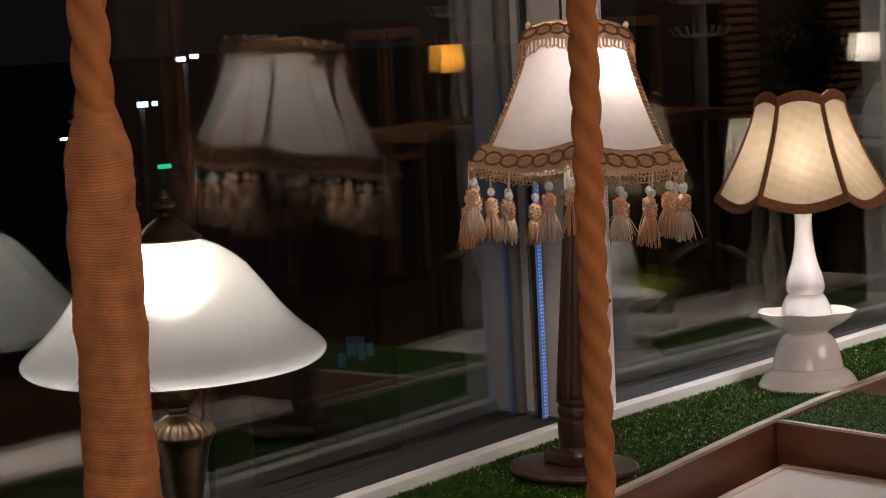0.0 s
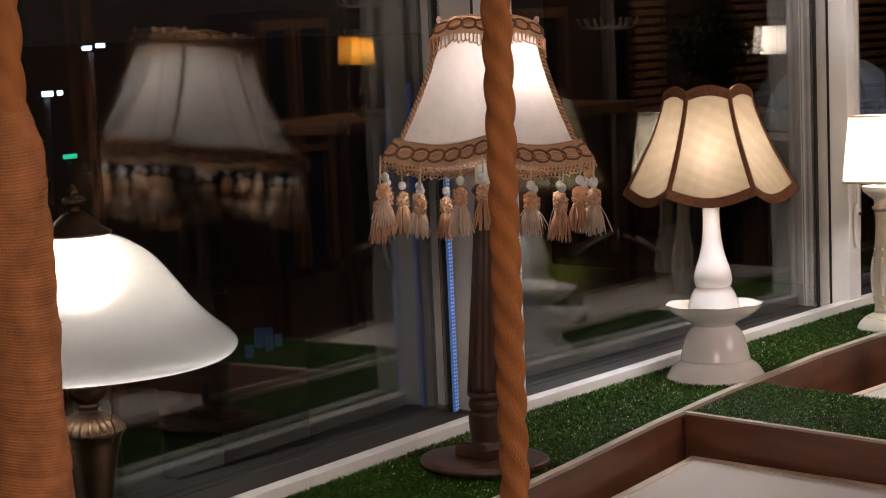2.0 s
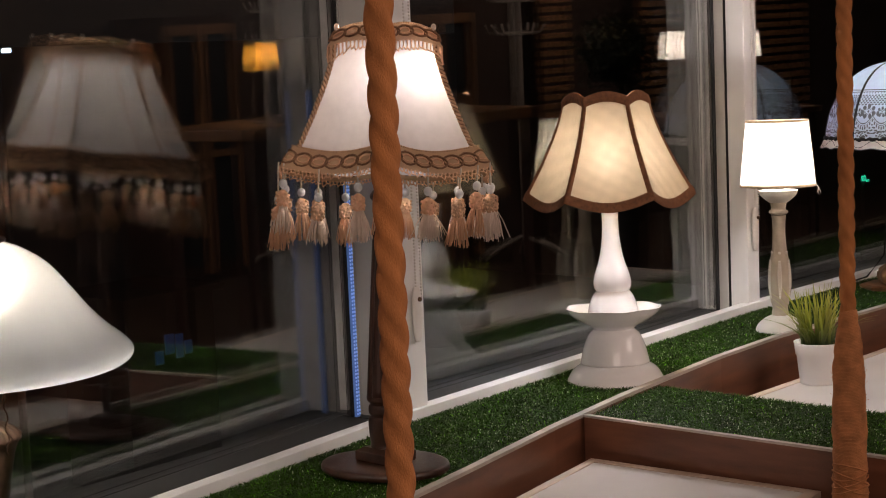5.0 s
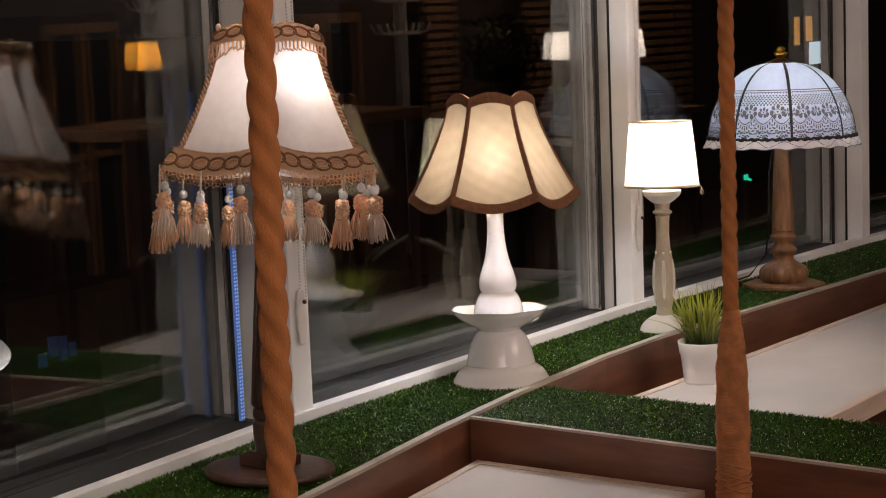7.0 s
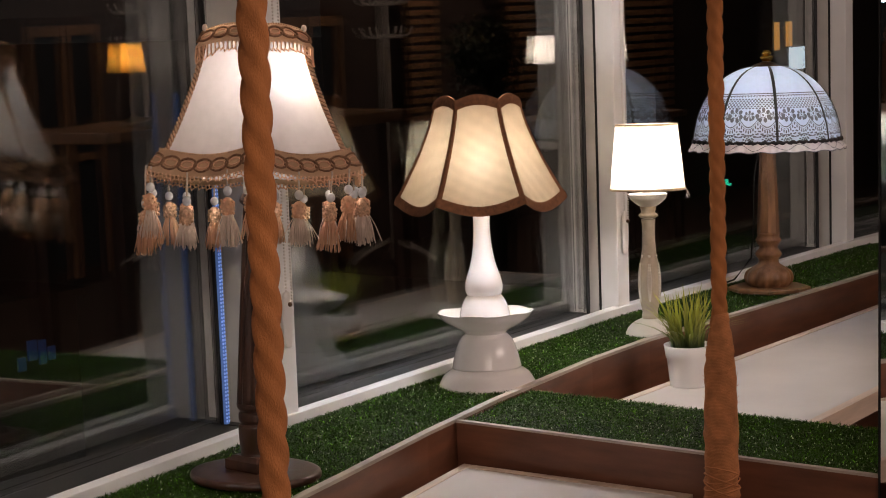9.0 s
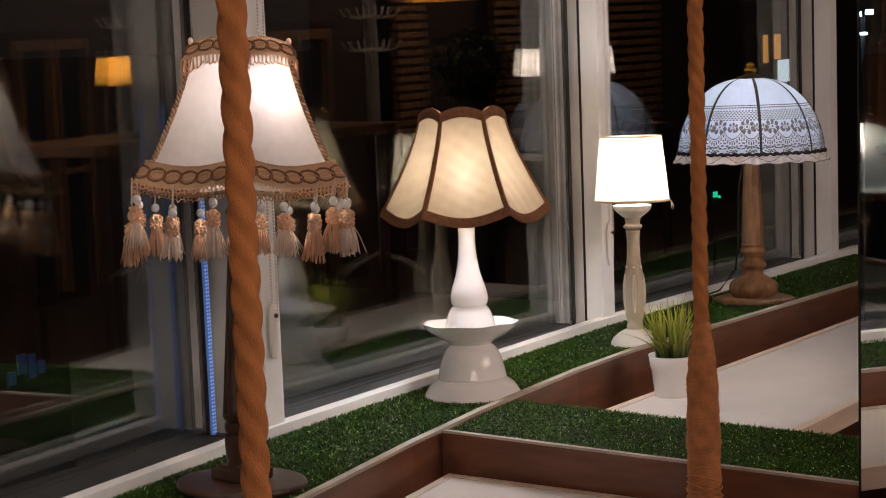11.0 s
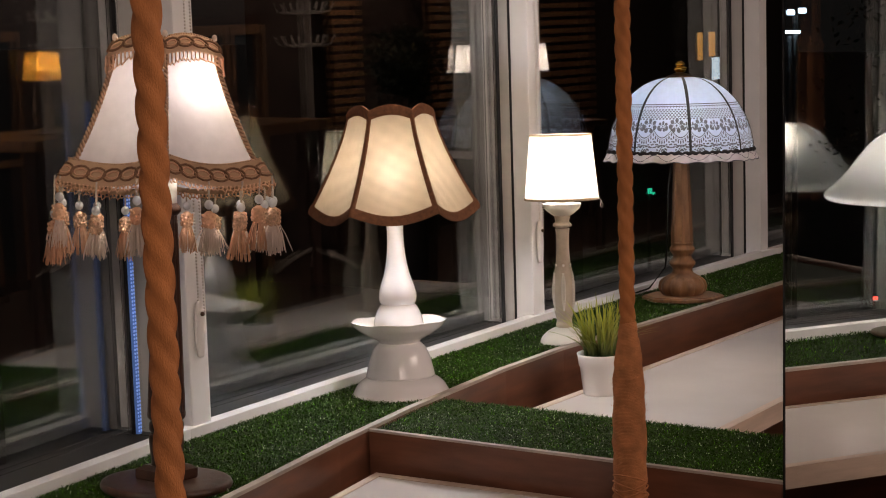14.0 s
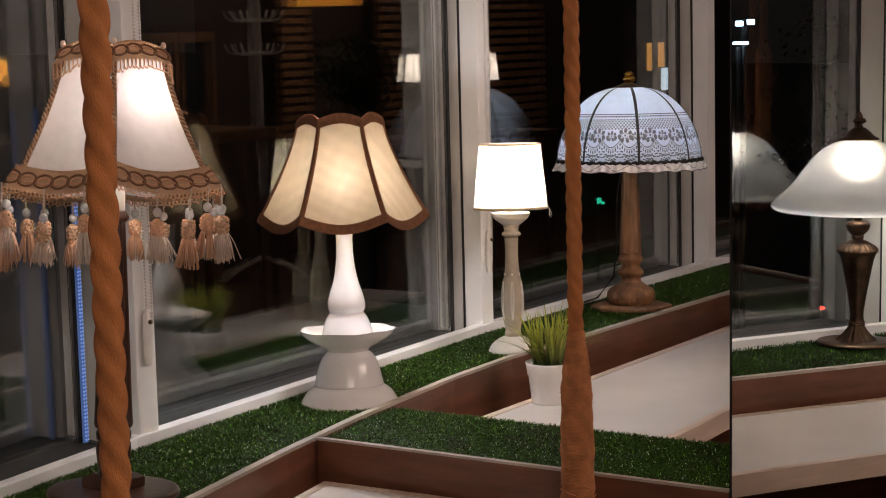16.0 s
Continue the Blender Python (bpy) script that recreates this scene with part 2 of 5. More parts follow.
def add_box(bm, a, b, bevel=0.0, turn=None):
    r = bmesh.ops.create_cube(bm, size=1.0)
    c = [(a[i] + b[i]) / 2 for i in range(3)]
    s = [abs(b[i] - a[i]) for i in range(3)]
    m = Matrix.Translation(c) @ Matrix.Diagonal((*s, 1))
    bmesh.ops.transform(bm, matrix=(turn @ m) if turn else m, verts=r["verts"])
    if bevel:
        e = list({e for v in r["verts"] for e in v.link_edges})
        bmesh.ops.bevel(bm, geom=e, offset=bevel, segments=2, affect="EDGES", profile=0.6)
    return bm


def box(a, b, bevel=0.0, turn=None):
    return add_box(bmesh.new(), a, b, bevel, turn)


def add_prism(bm, outline, z0, z1, bevel=0.0):
    """An upright prism over a plan outline."""
    low = [bm.verts.new((x, y, z0)) for x, y in outline]
    top = [bm.verts.new((x, y, z1)) for x, y in outline]
    k = len(outline)
    fs = [bm.faces.new(top), bm.faces.new(low[::-1])]
    for i in range(k):
        fs.append(bm.faces.new((low[i], low[(i + 1) % k], top[(i + 1) % k], top[i])))
    if bevel:
        bmesh.ops.bevel(bm, geom=list({e for f in fs for e in f.edges}), offset=bevel, segments=2, affect="EDGES")
    return bm


def add_lathe(bm, profile, seg=40, at=(0, 0, 0), wave=None):
    """Turns a profile of (radius, height); wave(angle, radius, height) may shape it."""
    rings = []
    for r, z in profile:
        ring = []
        for k in range(seg):
            a = 2 * math.pi * k / seg
            rr, zz = wave(a, r, z) if wave else (r, z)
            ring.append(bm.verts.new((at[0] + rr * math.cos(a), at[1] + rr * math.sin(a), at[2] + zz)))
        rings.append(ring)
    for p, q in zip(rings, rings[1:]):
        for k in range(seg):
            bm.faces.new((p[k], p[(k + 1) % seg], q[(k + 1) % seg], q[k]))
    for ring in (rings[0], rings[-1]):
        bm.faces.new(ring)
    return bm


def lathe(profile, seg=40, at=(0, 0, 0), wave=None):
    return add_lathe(bmesh.new(), profile, seg, at, wave)


def smooth_profile(points, steps=5):
    """Points of (radius, height) rounded by a Catmull-Rom curve."""
    out = []
    p = [points[0], *points, points[-1]]
    for i in range(1, len(p) - 2):
        for k in range(steps):
            t = k / steps
            out.append(tuple(0.5 * (2 * p[i][j] + (p[i + 1][j] - p[i - 1][j]) * t + (2 * p[i - 1][j] - 5 * p[i][j] + 4 * p[i + 1][j] - p[i + 2][j]) * t * t
                             + (3 * p[i][j] - p[i - 1][j] - 3 * p[i + 1][j] + p[i + 2][j]) * t ** 3) for j in (0, 1)))
    return out + [points[-1]]


def add_tube(bm, path, radius, seg=6, closed=False, lobes=0, pitch=0.0):
    """A tube along a path; lobes and pitch give it twisted strands."""
    pts = [Vector(p) for p in path]
    rings, run = [], 0.0
    n = len(pts)
    for i, p in enumerate(pts):
        a = pts[i - 1] if (i or closed) else pts[0]
        b = pts[(i + 1) % n] if (i < n - 1 or closed) else pts[-1]
        d = (b - a).normalized()
        ref = Vector((0, 0, 1)) if abs(d.z) < 0.9 else Vector((1, 0, 0))
        u = d.cross(ref).normalized()
        v = u.cross(d)
        if i:
            run += (p - pts[i - 1]).length
        rad = radius(i / max(1, n - 1)) if callable(radius) else radius
        ring = []
        for k in range(seg):
            t = 2 * math.pi * k / seg
            r = rad
            if lobes:
                r = rad * (0.66 + 0.35 * abs(math.cos((lobes * (t - 2 * math.pi * run / pitch)) / 2)) ** 0.7)
            ring.append(bm.verts.new(p + u * (r * math.cos(t)) + v * (r * math.sin(t))))
        rings.append(ring)
    pairs = list(zip(rings, rings[1:])) + ([(rings[-1], rings[0])] if closed else [])
    for p, q in pairs:
        for k in range(seg):
            bm.faces.new((p[k], p[(k + 1) % seg], q[(k + 1) % seg], q[k]))
    if not closed:
        bm.faces.new(rings[0])
        bm.faces.new(rings[-1])
    return bm


def add_ball(bm, at, r, seg=10, squash=1.0):
    res = bmesh.ops.create_uvsphere(bm, u_segments=seg, v_segments=max(6, seg * 2 // 3), radius=r)
    bmesh.ops.transform(bm, matrix=Matrix.Translation(at) @ Matrix.Diagonal((1, 1, squash, 1)), verts=res["verts"])
    return bm


def add_grid(bm, f, nu, nv, closed=False):
    """A sheet from f(u, v), u and v from 0 to 1."""
    g = [[bm.verts.new(f(i / nu, j / nv)) for j in range(nv + 1)] for i in range(nu if closed else nu + 1)]
    for i in range(nu):
        a, b = g[i], g[(i + 1) % len(g)]
        for j in range(nv):
            bm.faces.new((a[j], b[j], b[j + 1], a[j + 1]))
    return bm


def line_y(points, x):
    for (x0, y0), (x1, y1) in zip(points, points[1:]):
        if x0 <= x <= x1:
            return y0 + (y1 - y0) * (x - x0) / (x1 - x0)
    return points[0][1] if x < points[0][0] else points[-1][1]


# ---------------------------------------------------------------- the large structure
FRONT = [(-3.4, -0.86), (-1.6, -0.58), (-0.47, -0.40), (-0.16, -0.345), (0.13, -0.305), (0.54, -0.27), (0.80, -0.265), (1.28, -0.30), (1.88, -0.34), (3.65, -0.48)]
POSTS = [(-2.95, -0.30), (-1.63, -0.165), (-0.24, -0.035), (1.075, 0.0), (2.365, -0.045), (3.65, -0.15)]
GLASS_BACK = [(0.122, 0.122), (0.122, 0.122), (0.110, 0.075), (0.087, 0.087), (0.087, 0.087)]  # glass behind the post line, at both ends of each bay


def inset(points, d):
    """The line moved towards the window by d."""
    return [(x, y + d) for x, y in points]


def ledge(name, front, back, z0, z1, mat, label, bevel=0.0):
    bm = bmesh.new()
    add_prism(bm, [*front, *reversed(back)], z0, z1, bevel)
    return solid(name, bm, mat, label, "ledge", "structure")


BACKLINE = [(-3.4, -0.35), *POSTS]
ledge("ledge_core", inset(FRONT, 0.022), inset(BACKLINE, 0.02), 0.0, G - 0.016, TURF_BACK, "boxed window ledge under the artificial grass")
bm = bmesh.new()
add_prism(bm, [*FRONT, *reversed(inset(FRONT, 0.018))], 0.02, G - 0.0065)
solid("ledge_fascia", bm, FASCIA, "reddish brown laminate front board of the window ledge", "fascia board", "structure")
bm = bmesh.new()
add_prism(bm, [*inset(FRONT, -0.002), *reversed(inset(FRONT, 0.013))], G - 0.006, G + 0.0005)
solid("ledge_trim", bm, EDGE, "pale worn top edge of the ledge board", "trim", "structure")

DIVIDERS = [((-1.95, -1.625), (-1.94, -1.635), -0.56), ((-0.055, 0.25), (-0.072, 0.252), -0.32)]
for (xa, xb), (xc, xd), ys in DIVIDERS:
    ye = -1.75
    ya, yb = line_y(FRONT, xa) - 0.004, line_y(FRONT, xb) - 0.004
    bm = bmesh.new()
    add_prism(bm, [(xa + 0.02, ya), (xc + 0.02, ye + 0.02), (xd - 0.02, ye + 0.02), (xb - 0.02, yb)], 0.0, G - 0.016)
    solid("divider_core", bm, TURF_BACK, "boxed divider between two tables under artificial grass", "divider", "structure")
    for p, q, s, drop in (((xa, ya), (xc, ye), 0.018, 0.0055), ((xb, yb), (xd, ye), -0.018, 0.013)):
        bm = bmesh.new()
        add_prism(bm, [p, q, (q[0] + s, q[1]), (p[0] + s, p[1])], 0.02, G - drop)
        solid("divider_board", bm, FASCIA, "reddish brown laminate side board of the divider", "fascia board", "structure")
        if s > 0:
            bm = bmesh.new()
            add_prism(bm, [(p[0] - 0.002, p[1]), (q[0] - 0.002, q[1]), (q[0] + s * 0.5, q[1]), (p[0] + s * 0.5, p[1])], G - 0.005, G - 0.0005)
            solid("divider_trim", bm, EDGE, "pale worn top edge of the divider board", "trim", "structure")
    solid("divider_end", box((xc, ye - 0.018, 0.02), (xd, ye + 0.018, G - 0.002)), FASCIA, "reddish brown laminate end board of the divider", "fascia board", "structure")


# window wall: posts, sill strips, glazing
def window_bay(i):
    (x0, y0), (x1, y1) = POSTS[i], POSTS[i + 1]
    d = Vector((x1 - x0, y1 - y0, 0))
    w = d.length
    m = pose(x0, y0, 0, 0, 0, math.degrees(math.atan2(d.y, d.x)))
    win = new("window_%d" % (i + 1))
    win.matrix_basis = m
    tagged(win, "tall fixed window with white frame and double glazing at night", "window", "windows of the facade", "structure")
    top = 2.75
    g0, g1 = GLASS_BACK[i]
    gb = max(g0, g1)
    part("sill_strip", box((0.0, -0.026, G - 0.02), (w, 0.004, G + 0.010), 0.002), WHITE_PAINT, win, "white painted bottom rail", False)
    part("glazing_channel", box((0.0, 0.0045, G - 0.03), (w, gb + 0.03, G - 0.012)), CHANNEL, win, "grey glazing channel", False)
    part("head_rail", box((0.0, -0.03, top), (w, gb + 0.04, top + 0.08), 0.003), WHITE_PAINT, win, "white painted head rail", False)
    for a, b in ((-0.008, -0.003), (0.021, 0.026)):
        pane = part("pane", add_prism(bmesh.new(), [(0.005, g0 + a), (w - 0.005, g1 + a), (w - 0.005, g1 + b), (0.005, g0 + b)], G - 0.004, top), PANE, win, "clear window pane", False)
        pane.visible_shadow = False
    for xs, gb in ((0.086, g0), (w + 0.008, g1)):
        part("seal", box((xs - 0.006, gb - 0.0135, G - 0.012), (xs + 0.004, gb - 0.0085, top)), BLACK_RUBBER, win, "black rubber seal", False)
        bm = box((xs - 0.005, gb - 0.0025, G), (xs + 0.005, gb + 0.0205, top))
        part("spacer", bm, DARK_FRAME, win, "grey spacer bar between the panes", False)
    return win


def window_post(x, y, turn):
    p = thing("window_post", (x, y, 0), "white painted window post with a narrow return", "window post", "posts of the facade", "structure", turn)
    part("post", box((0.046, -0.016, G - 0.02), (0.100, 0.034, 2.83), 0.003), WHITE_PAINT, p, "", False)
    part("joint", box((0.0475, 0.0345, G - 0.02), (0.098, 0.0405, 2.83)), BLACK_RUBBER, p, "black rubber joint", False)
    part("sash_stile", box((0.0462, 0.041, G - 0.02), (0.098, 0.122, 2.83), 0.003), SASH_SHADED, p, "white sash profile, its shade put into the grey", False)
    return p


for i in range(5):
    window_bay(i)
for i, (x, y) in enumerate(POSTS):
    window_post(x - 0.028, y - 0.0, 0)
solid("wall_window_side", box((-8, 0.0, 2.83), (13, 0.25, 3.05)), WALL, "plain wall strip above the windows", "wall", "structure")
solid("wall_corner_left", box((-8, -0.4, 0), (-2.85, -0.1, 2.83)), WALL, "plain brown wall beside the windows", "wall", "structure")
solid("wall_corner_right", box((3.70, -0.15, 0), (13, 0.1, 2.83)), WALL, "plain brown wall beside the windows", "wall", "structure")
solid("wall_below_windows", box((-2.85, 0.04, -0.1), (3.7, 0.2, G - 0.035)), ASPHALT, "low wall under the windows", "wall", "structure")
solid("wall_back", box((-8, -5.2, 0), (13, -5.0, 3.05)), WALL, "brown plastered back wall of the room", "wall", "structure")
solid("wall_west", box((-8.2, -5.2, 0), (-8, 0.25, 3.05)), WALL, "brown plastered side wall of the room", "wall", "structure")
solid("wall_east", box((13, -5.2, 0), (13.2, 0.25, 3.05)), WALL, "brown plastered side wall of the room", "wall", "structure")
solid("floor", box((-8, -5.0, -0.1), (13, 0.04, 0.0)), FLOOR, "dark oak board floor of the cafe", "floor", "structure")
solid("ceiling", box((-8.2, -5.2, 3.05), (13.2, 0.25, 3.15)), CEILING, "plain white ceiling", "ceiling", "structure")
bm = bmesh.new()
add_grid(bm, lambda u, v: (-300 + 600 * u, 0.3 + 400 * v, -4.0), 12, 12)
solid("ground", bm, ASPHALT, "dark street asphalt one storey below at night", "ground", "structure")
solid("wall_outer", box((-8, 0.21, -4.0), (13, 0.4, G - 0.30)), ASPHALT, "outer wall under the windows", "wall", "structure")


# artificial grass
def turf(name, inside, bounds, count, seed, label):
    rng = np.random.default_rng(seed)
    x0, y0, x1, y1 = bounds
    pts = np.column_stack([rng.uniform(x0, x1, count), rng.uniform(y0, y1, count)])
    pts = pts[[inside(x, y) for x, y in pts]]
    n = len(pts)
    a, lean, h = rng.uniform(0, 2 * math.pi, n), rng.uniform(0.3, 1.5, n), rng.uniform(0.007, 0.0145, n)
    w = rng.uniform(0.0005, 0.0011, n)
    d = np.column_stack([np.cos(a), np.sin(a)])
    s = np.column_stack([-d[:, 1], d[:, 0]]) * w[:, None]
    base = np.column_stack([pts, np.full(n, G - 0.016)])
    mid = base + np.column_stack([d * (h * lean * 0.35)[:, None], h * 0.6])
    tip = base + np.column_stack([d * (h * lean)[:, None], h * (1 - 0.25 * lean)])
    side = np.column_stack([s, np.zeros(n)])
    v = np.stack([base - side, base + side, mid + side, mid - side, tip], 1).reshape(-1, 3)
    k = np.arange(n) * 5
    faces = np.column_stack([k, k + 1, k + 2, k + 3]).tolist() + np.column_stack([k + 3, k + 2, k + 4]).tolist()
    me = bpy.data.meshes.new(name)
    me.from_pydata(v.tolist(), [], faces)
    me.materials.append(TURF)
    return tagged(new(name, me), label, "artificial grass", "", "stuff")


turf("artificial_grass", lambda x, y: line_y(FRONT, x) + 0.016 < y < line_y(BACKLINE, x) - 0.028, (-1.0, -0.52, 2.5, 0.0), 400000, 1, "short green artificial grass covering the window ledge")
turf("artificial_grass", lambda x, y: line_y(FRONT, x) + 0.016 < y < line_y(BACKLINE, x) - 0.028, (-2.3, -0.66, -1.0, -0.05), 30000, 2, "short green artificial grass covering the window ledge")
turf("artificial_grass", lambda x, y: y < line_y(FRONT, x) - 0.006, (-0.044, -1.5, 0.254, -0.27), 95000, 3, "short green artificial grass covering the table divider")


def turf_glints(inside, bounds, count, seed):
    """Small pale facets that imitate glints on the blades."""
    rng = np.random.default_rng(seed)
    x0, y0, x1, y1 = bounds
    verts, faces = [], []
    for x, y in zip(rng.uniform(x0, x1, count), rng.uniform(y0, y1, count)):
        if inside(x, y):
            a, b, r = rng.uniform(0, 6.283), rng.uniform(-0.9, 0.9), rng.uniform(0.0005, 0.0011)
            u, v = Vector((math.cos(a), math.sin(a), 0)) * r, Vector((-math.sin(a) * math.sin(b), math.cos(a) * math.sin(b), math.cos(b))) * r * 1.3
            p, k = Vector((x, y, G - 0.0035 + rng.uniform(-0.002, 0.002))), len(verts)
            verts += [p - u - v, p + u - v, p + u * 0.4 + v, p - u * 0.4 + v]
            faces.append((k, k + 1, k + 2, k + 3))
    me = bpy.data.meshes.new("turf_glints")
    me.from_pydata(verts, [], faces)
    me.materials.append(TURF_GLINT)
    return tagged(new("grass_glints", me), "small pale facets painted as glints on the artificial grass", "artificial grass", "", "stuff")


turf_glints(lambda x, y: line_y(FRONT, x) + 0.02 < y < line_y(BACKLINE, x) - 0.03, (-0.7, -0.46, 2.4, 0.0), 3800, 4)
turf_glints(lambda x, y: y < line_y(FRONT, x) - 0.01, (-0.04, -1.3, 0.24, -0.27), 1000, 5)


# ---------------------------------------------------------------- tables
def shrink(outline, d):
    c = (sum(p[0] for p in outline) / len(outline), sum(p[1] for p in outline) / len(outline))
    out = []
    for x, y in outline:
        out.append((x + (d if x < c[0] else -d), y + (d if y < c[1] else -d)))
    return out


def table(outline):
    """outline: four plan corners, window side first."""
    ox, oy = outline[3]
    t = thing("bar_table", (ox, oy, 0), "white laminate cafe table with pale beech edges", "table", "tables in the window bays")
    o = [(x - ox, y - oy) for x, y in outline]
    i = shrink(o, 0.0205)
    part("tabletop", add_prism(bmesh.new(), shrink(o, 0.021), TABLE - 0.034, TABLE), TABLE_WHITE, t, "white laminate top", False)
    for k in range(4):
        p, q, r, s = o[k], o[(k + 1) % 4], i[(k + 1) % 4], i[k]
        part("edge_band", add_prism(bmesh.new(), [p, q, r, s], TABLE - 0.040, TABLE + 0.0012), TABLE_EDGE, t, "pale beech edge", False)
    for x, y in shrink(o, 0.09):
        part("leg", lathe([(0.018, 0.0), (0.018, TABLE - 0.036)], 14, (x, y, 0)), STEEL_DARK, t, "black steel leg")
    return t


table([(-1.575, -0.600), (-0.080, -0.366), (-0.068, -0.83), (-1.575, -1.03)])
table([(0.262, -0.345), (1.95, -0.388), (1.95, -0.785), (0.262, -0.80)])

# ---------------------------------------------------------------- the mirror panel on the divider
mirror = thing("mirror_panel", (-0.070, -1.166, 0.0), "frameless mirror panel standing upright along the table divider", "mirror", turn=12)
mirror.matrix_basis = pose(-0.070, -1.166, G - 0.05, 0, 0, -90 - 12) @ pose(0, 0, 0, -0.5)
part("mirror_glass", box((0.0, -0.004, 0.0), (0.75, 0.0, 1.9)), MIRROR, mirror, "silvered mirror face", False)
part("backing", box((-0.0015, 0.0005, 0.0), (0.75, 0.018, 1.9)), STEEL_DARK, mirror, "dark backing board", False)
part("edge_strip", box((-0.0045, -0.0045, 0.0), (-0.0018, 0.018, 1.9)), BLACK_RUBBER, mirror, "thin dark edge", False)


# ---------------------------------------------------------------- ropes
def rope(name, x, y, z0, z1, radius, wraps, label, lean=(0, 0)):
    t = thing(name, (x, y, 0), label, "rope", "hanging ropes")
    n = int((z1 - z0) / 0.006)
    path = [(lean[0] * (k / n) ** 2, lean[1] * (k / n) ** 2, z0 + (z1 - z0) * k / n) for k in range(n + 1)]
    part("rope", add_tube(bmesh.new(), path, radius, 24, lobes=3, pitch=radius * 7.2), ROPE, t, "three-strand twisted jute rope")
    for a, b, shape in wraps:
        turns = int((b - a) / 0.0023)
        m = turns * 6
        bm = bmesh.new()

        def w(a_, r_, z_):
            return r_ * (1 + 0.08 * noise.noise((math.cos(a_) * 1.5, math.sin(a_) * 1.5, z_ * 40))), z_ + 0.003 * math.sin(a_ + 9 * z_)
        prof = []
        for k in range(m + 1):
            z = a + (b - a) * k / m
            prof.append((shape((z - a) / (b - a)) + 0.00016 * math.sin(2 * math.pi * turns * k / m) + 0.0018 * noise.noise((0, 3.1, z * 45)) + 0.0007 * noise.noise((4, 1.3, z * 190)), z))
        part("twine_wrap", add_lathe(bm, prof, 28, wave=w), TWINE, t, "tight twine winding")
        bm = bmesh.new()
        rng = random.Random(int(1000 * a) + 7)
        for _ in range(int(60 * (b - a) / 0.2)):
            z, an = rng.uniform(a, b), rng.uniform(0, 6.283)
            r = shape((z - a) / (b - a))
            p = Vector((r * math.cos(an), r * math.sin(an), z))
            o = Vector((math.cos(an), math.sin(an), rng.uniform(-1, 1))) * rng.uniform(0.002, 0.0045)
            add_tube(bm, [p, p + o * 0.6, p + o + Vector((0, 0, rng.uniform(-0.003, 0.003)))], 0.00025, 3)
        tagged(part("loose_fibre", bm, TWINE, t, "stray twine fibres"), kind="stuff")
    return t


rope("hanging_rope", -1.622, -1.272, G - 0.01, 3.05, 0.0129, [], "thick three-strand jute rope hanging from the ceiling")
FOOT = [(0.0, 0.0290), (0.10, 0.0320), (0.24, 0.0325), (0.33, 0.0295), (0.38, 0.0262), (0.44, 0.0272), (0.60, 0.0280), (0.80, 0.0258), (0.92, 0.0190), (1.0, 0.0146)]


def foot_radius(v):
    for (a, p), (b, q) in zip(FOOT, FOOT[1:]):
        if v <= b:
            return p + (q - p) * (v - a) / (b - a)
    return FOOT[-1][1]


rope("hanging_rope", -0.113, -0.908, G - 0.20, 3.05, 0.0134, [(G - 0.20, G + 0.248, foot_radius)],
     "jute rope with a twine-wound foot hanging before the divider")
rope("hanging_rope", -2.000, -1.135, 1.0, 3.05, 0.0150, [(1.15, 1.531, lambda v: 0.0290 - 0.0055 * v - 0.010 * max(0, v - 0.92) / 0.08 + 0.0012 * math.sin(11 * v))],
     "jute rope with a long twine-wound thickening", (0.0, 0.0))
knot = thing("twine_knot", (-0.113, -0.908, G - 0.055), "loose twine knot tied round the foot of the rope", "knot")
for k in range(6):
    a, r = k * 1.3, 0.0300 - 0.0004 * k
    loop = [(r * math.cos(a + t), r * math.sin(a + t), 0.006 + 0.007 * k + (0.012 if k % 2 else -0.009) * math.sin(t + k)) for t in [2 * math.pi * j / 18 for j in range(18)]]
    part("twine_loop", add_tube(bmesh.new(), loop, 0.0013, 6, closed=True), TWINE, knot)
bm = bmesh.new()
add_tube(bm, [(0.026, 0, 0.165), (0.032, -0.004, 0.164), (0.037, -0.006, 0.166)], 0.0035, 6)
part("twine_end", bm, TWINE, knot)


# ---------------------------------------------------------------- shade building
def bell(top_r, low_r, top_z, low_z, curve):
    def f(v):
        return top_r + (low_r - top_r) * v ** curve, top_z + (low_z - top_z) * v
    return f


def panel_point(prof, sides, turn, droop, rise, pinch=0.0):
    """A point of a panelled shade: s counts panels round, v runs from top to bottom."""
    def f(s, v, out=0.0):
        k, u = int(math.floor(s)), s - math.floor(s)
        r, z = prof(v)
        a0, a1 = turn + 2 * math.pi * k / sides, turn + 2 * math.pi * (k + 1) / sides
        p = Vector((math.cos(a0), math.sin(a0), 0)) * (1 - u) + Vector((math.cos(a1), math.sin(a1), 0)) * u
        mid = (a0 + a1) / 2
        bow = math.sin(math.pi * u)
        p = p * r + Vector((math.cos(mid), math.sin(mid), 0)) * (-pinch * bow * r) + Vector((math.cos(mid), math.sin(mid), 0)) * out
        zz = z - droop * bow * v ** 3 + rise * bow * (1 - v) ** 3
        return Vector((p.x, p.y, zz))
    return f


def bulb(parent, z, watts, colour, world_at, r=0.026, shift=(0, 0)):
    part("bulb", add_ball(bmesh.new(), (*shift, z), r, 14, 1.25), BULB_GLASS, parent, "lit opal bulb").visible_shadow = False
    bulb_lamp("bulb_light", (world_at[0], world_at[1], world_at[2] + z), watts, colour, r)


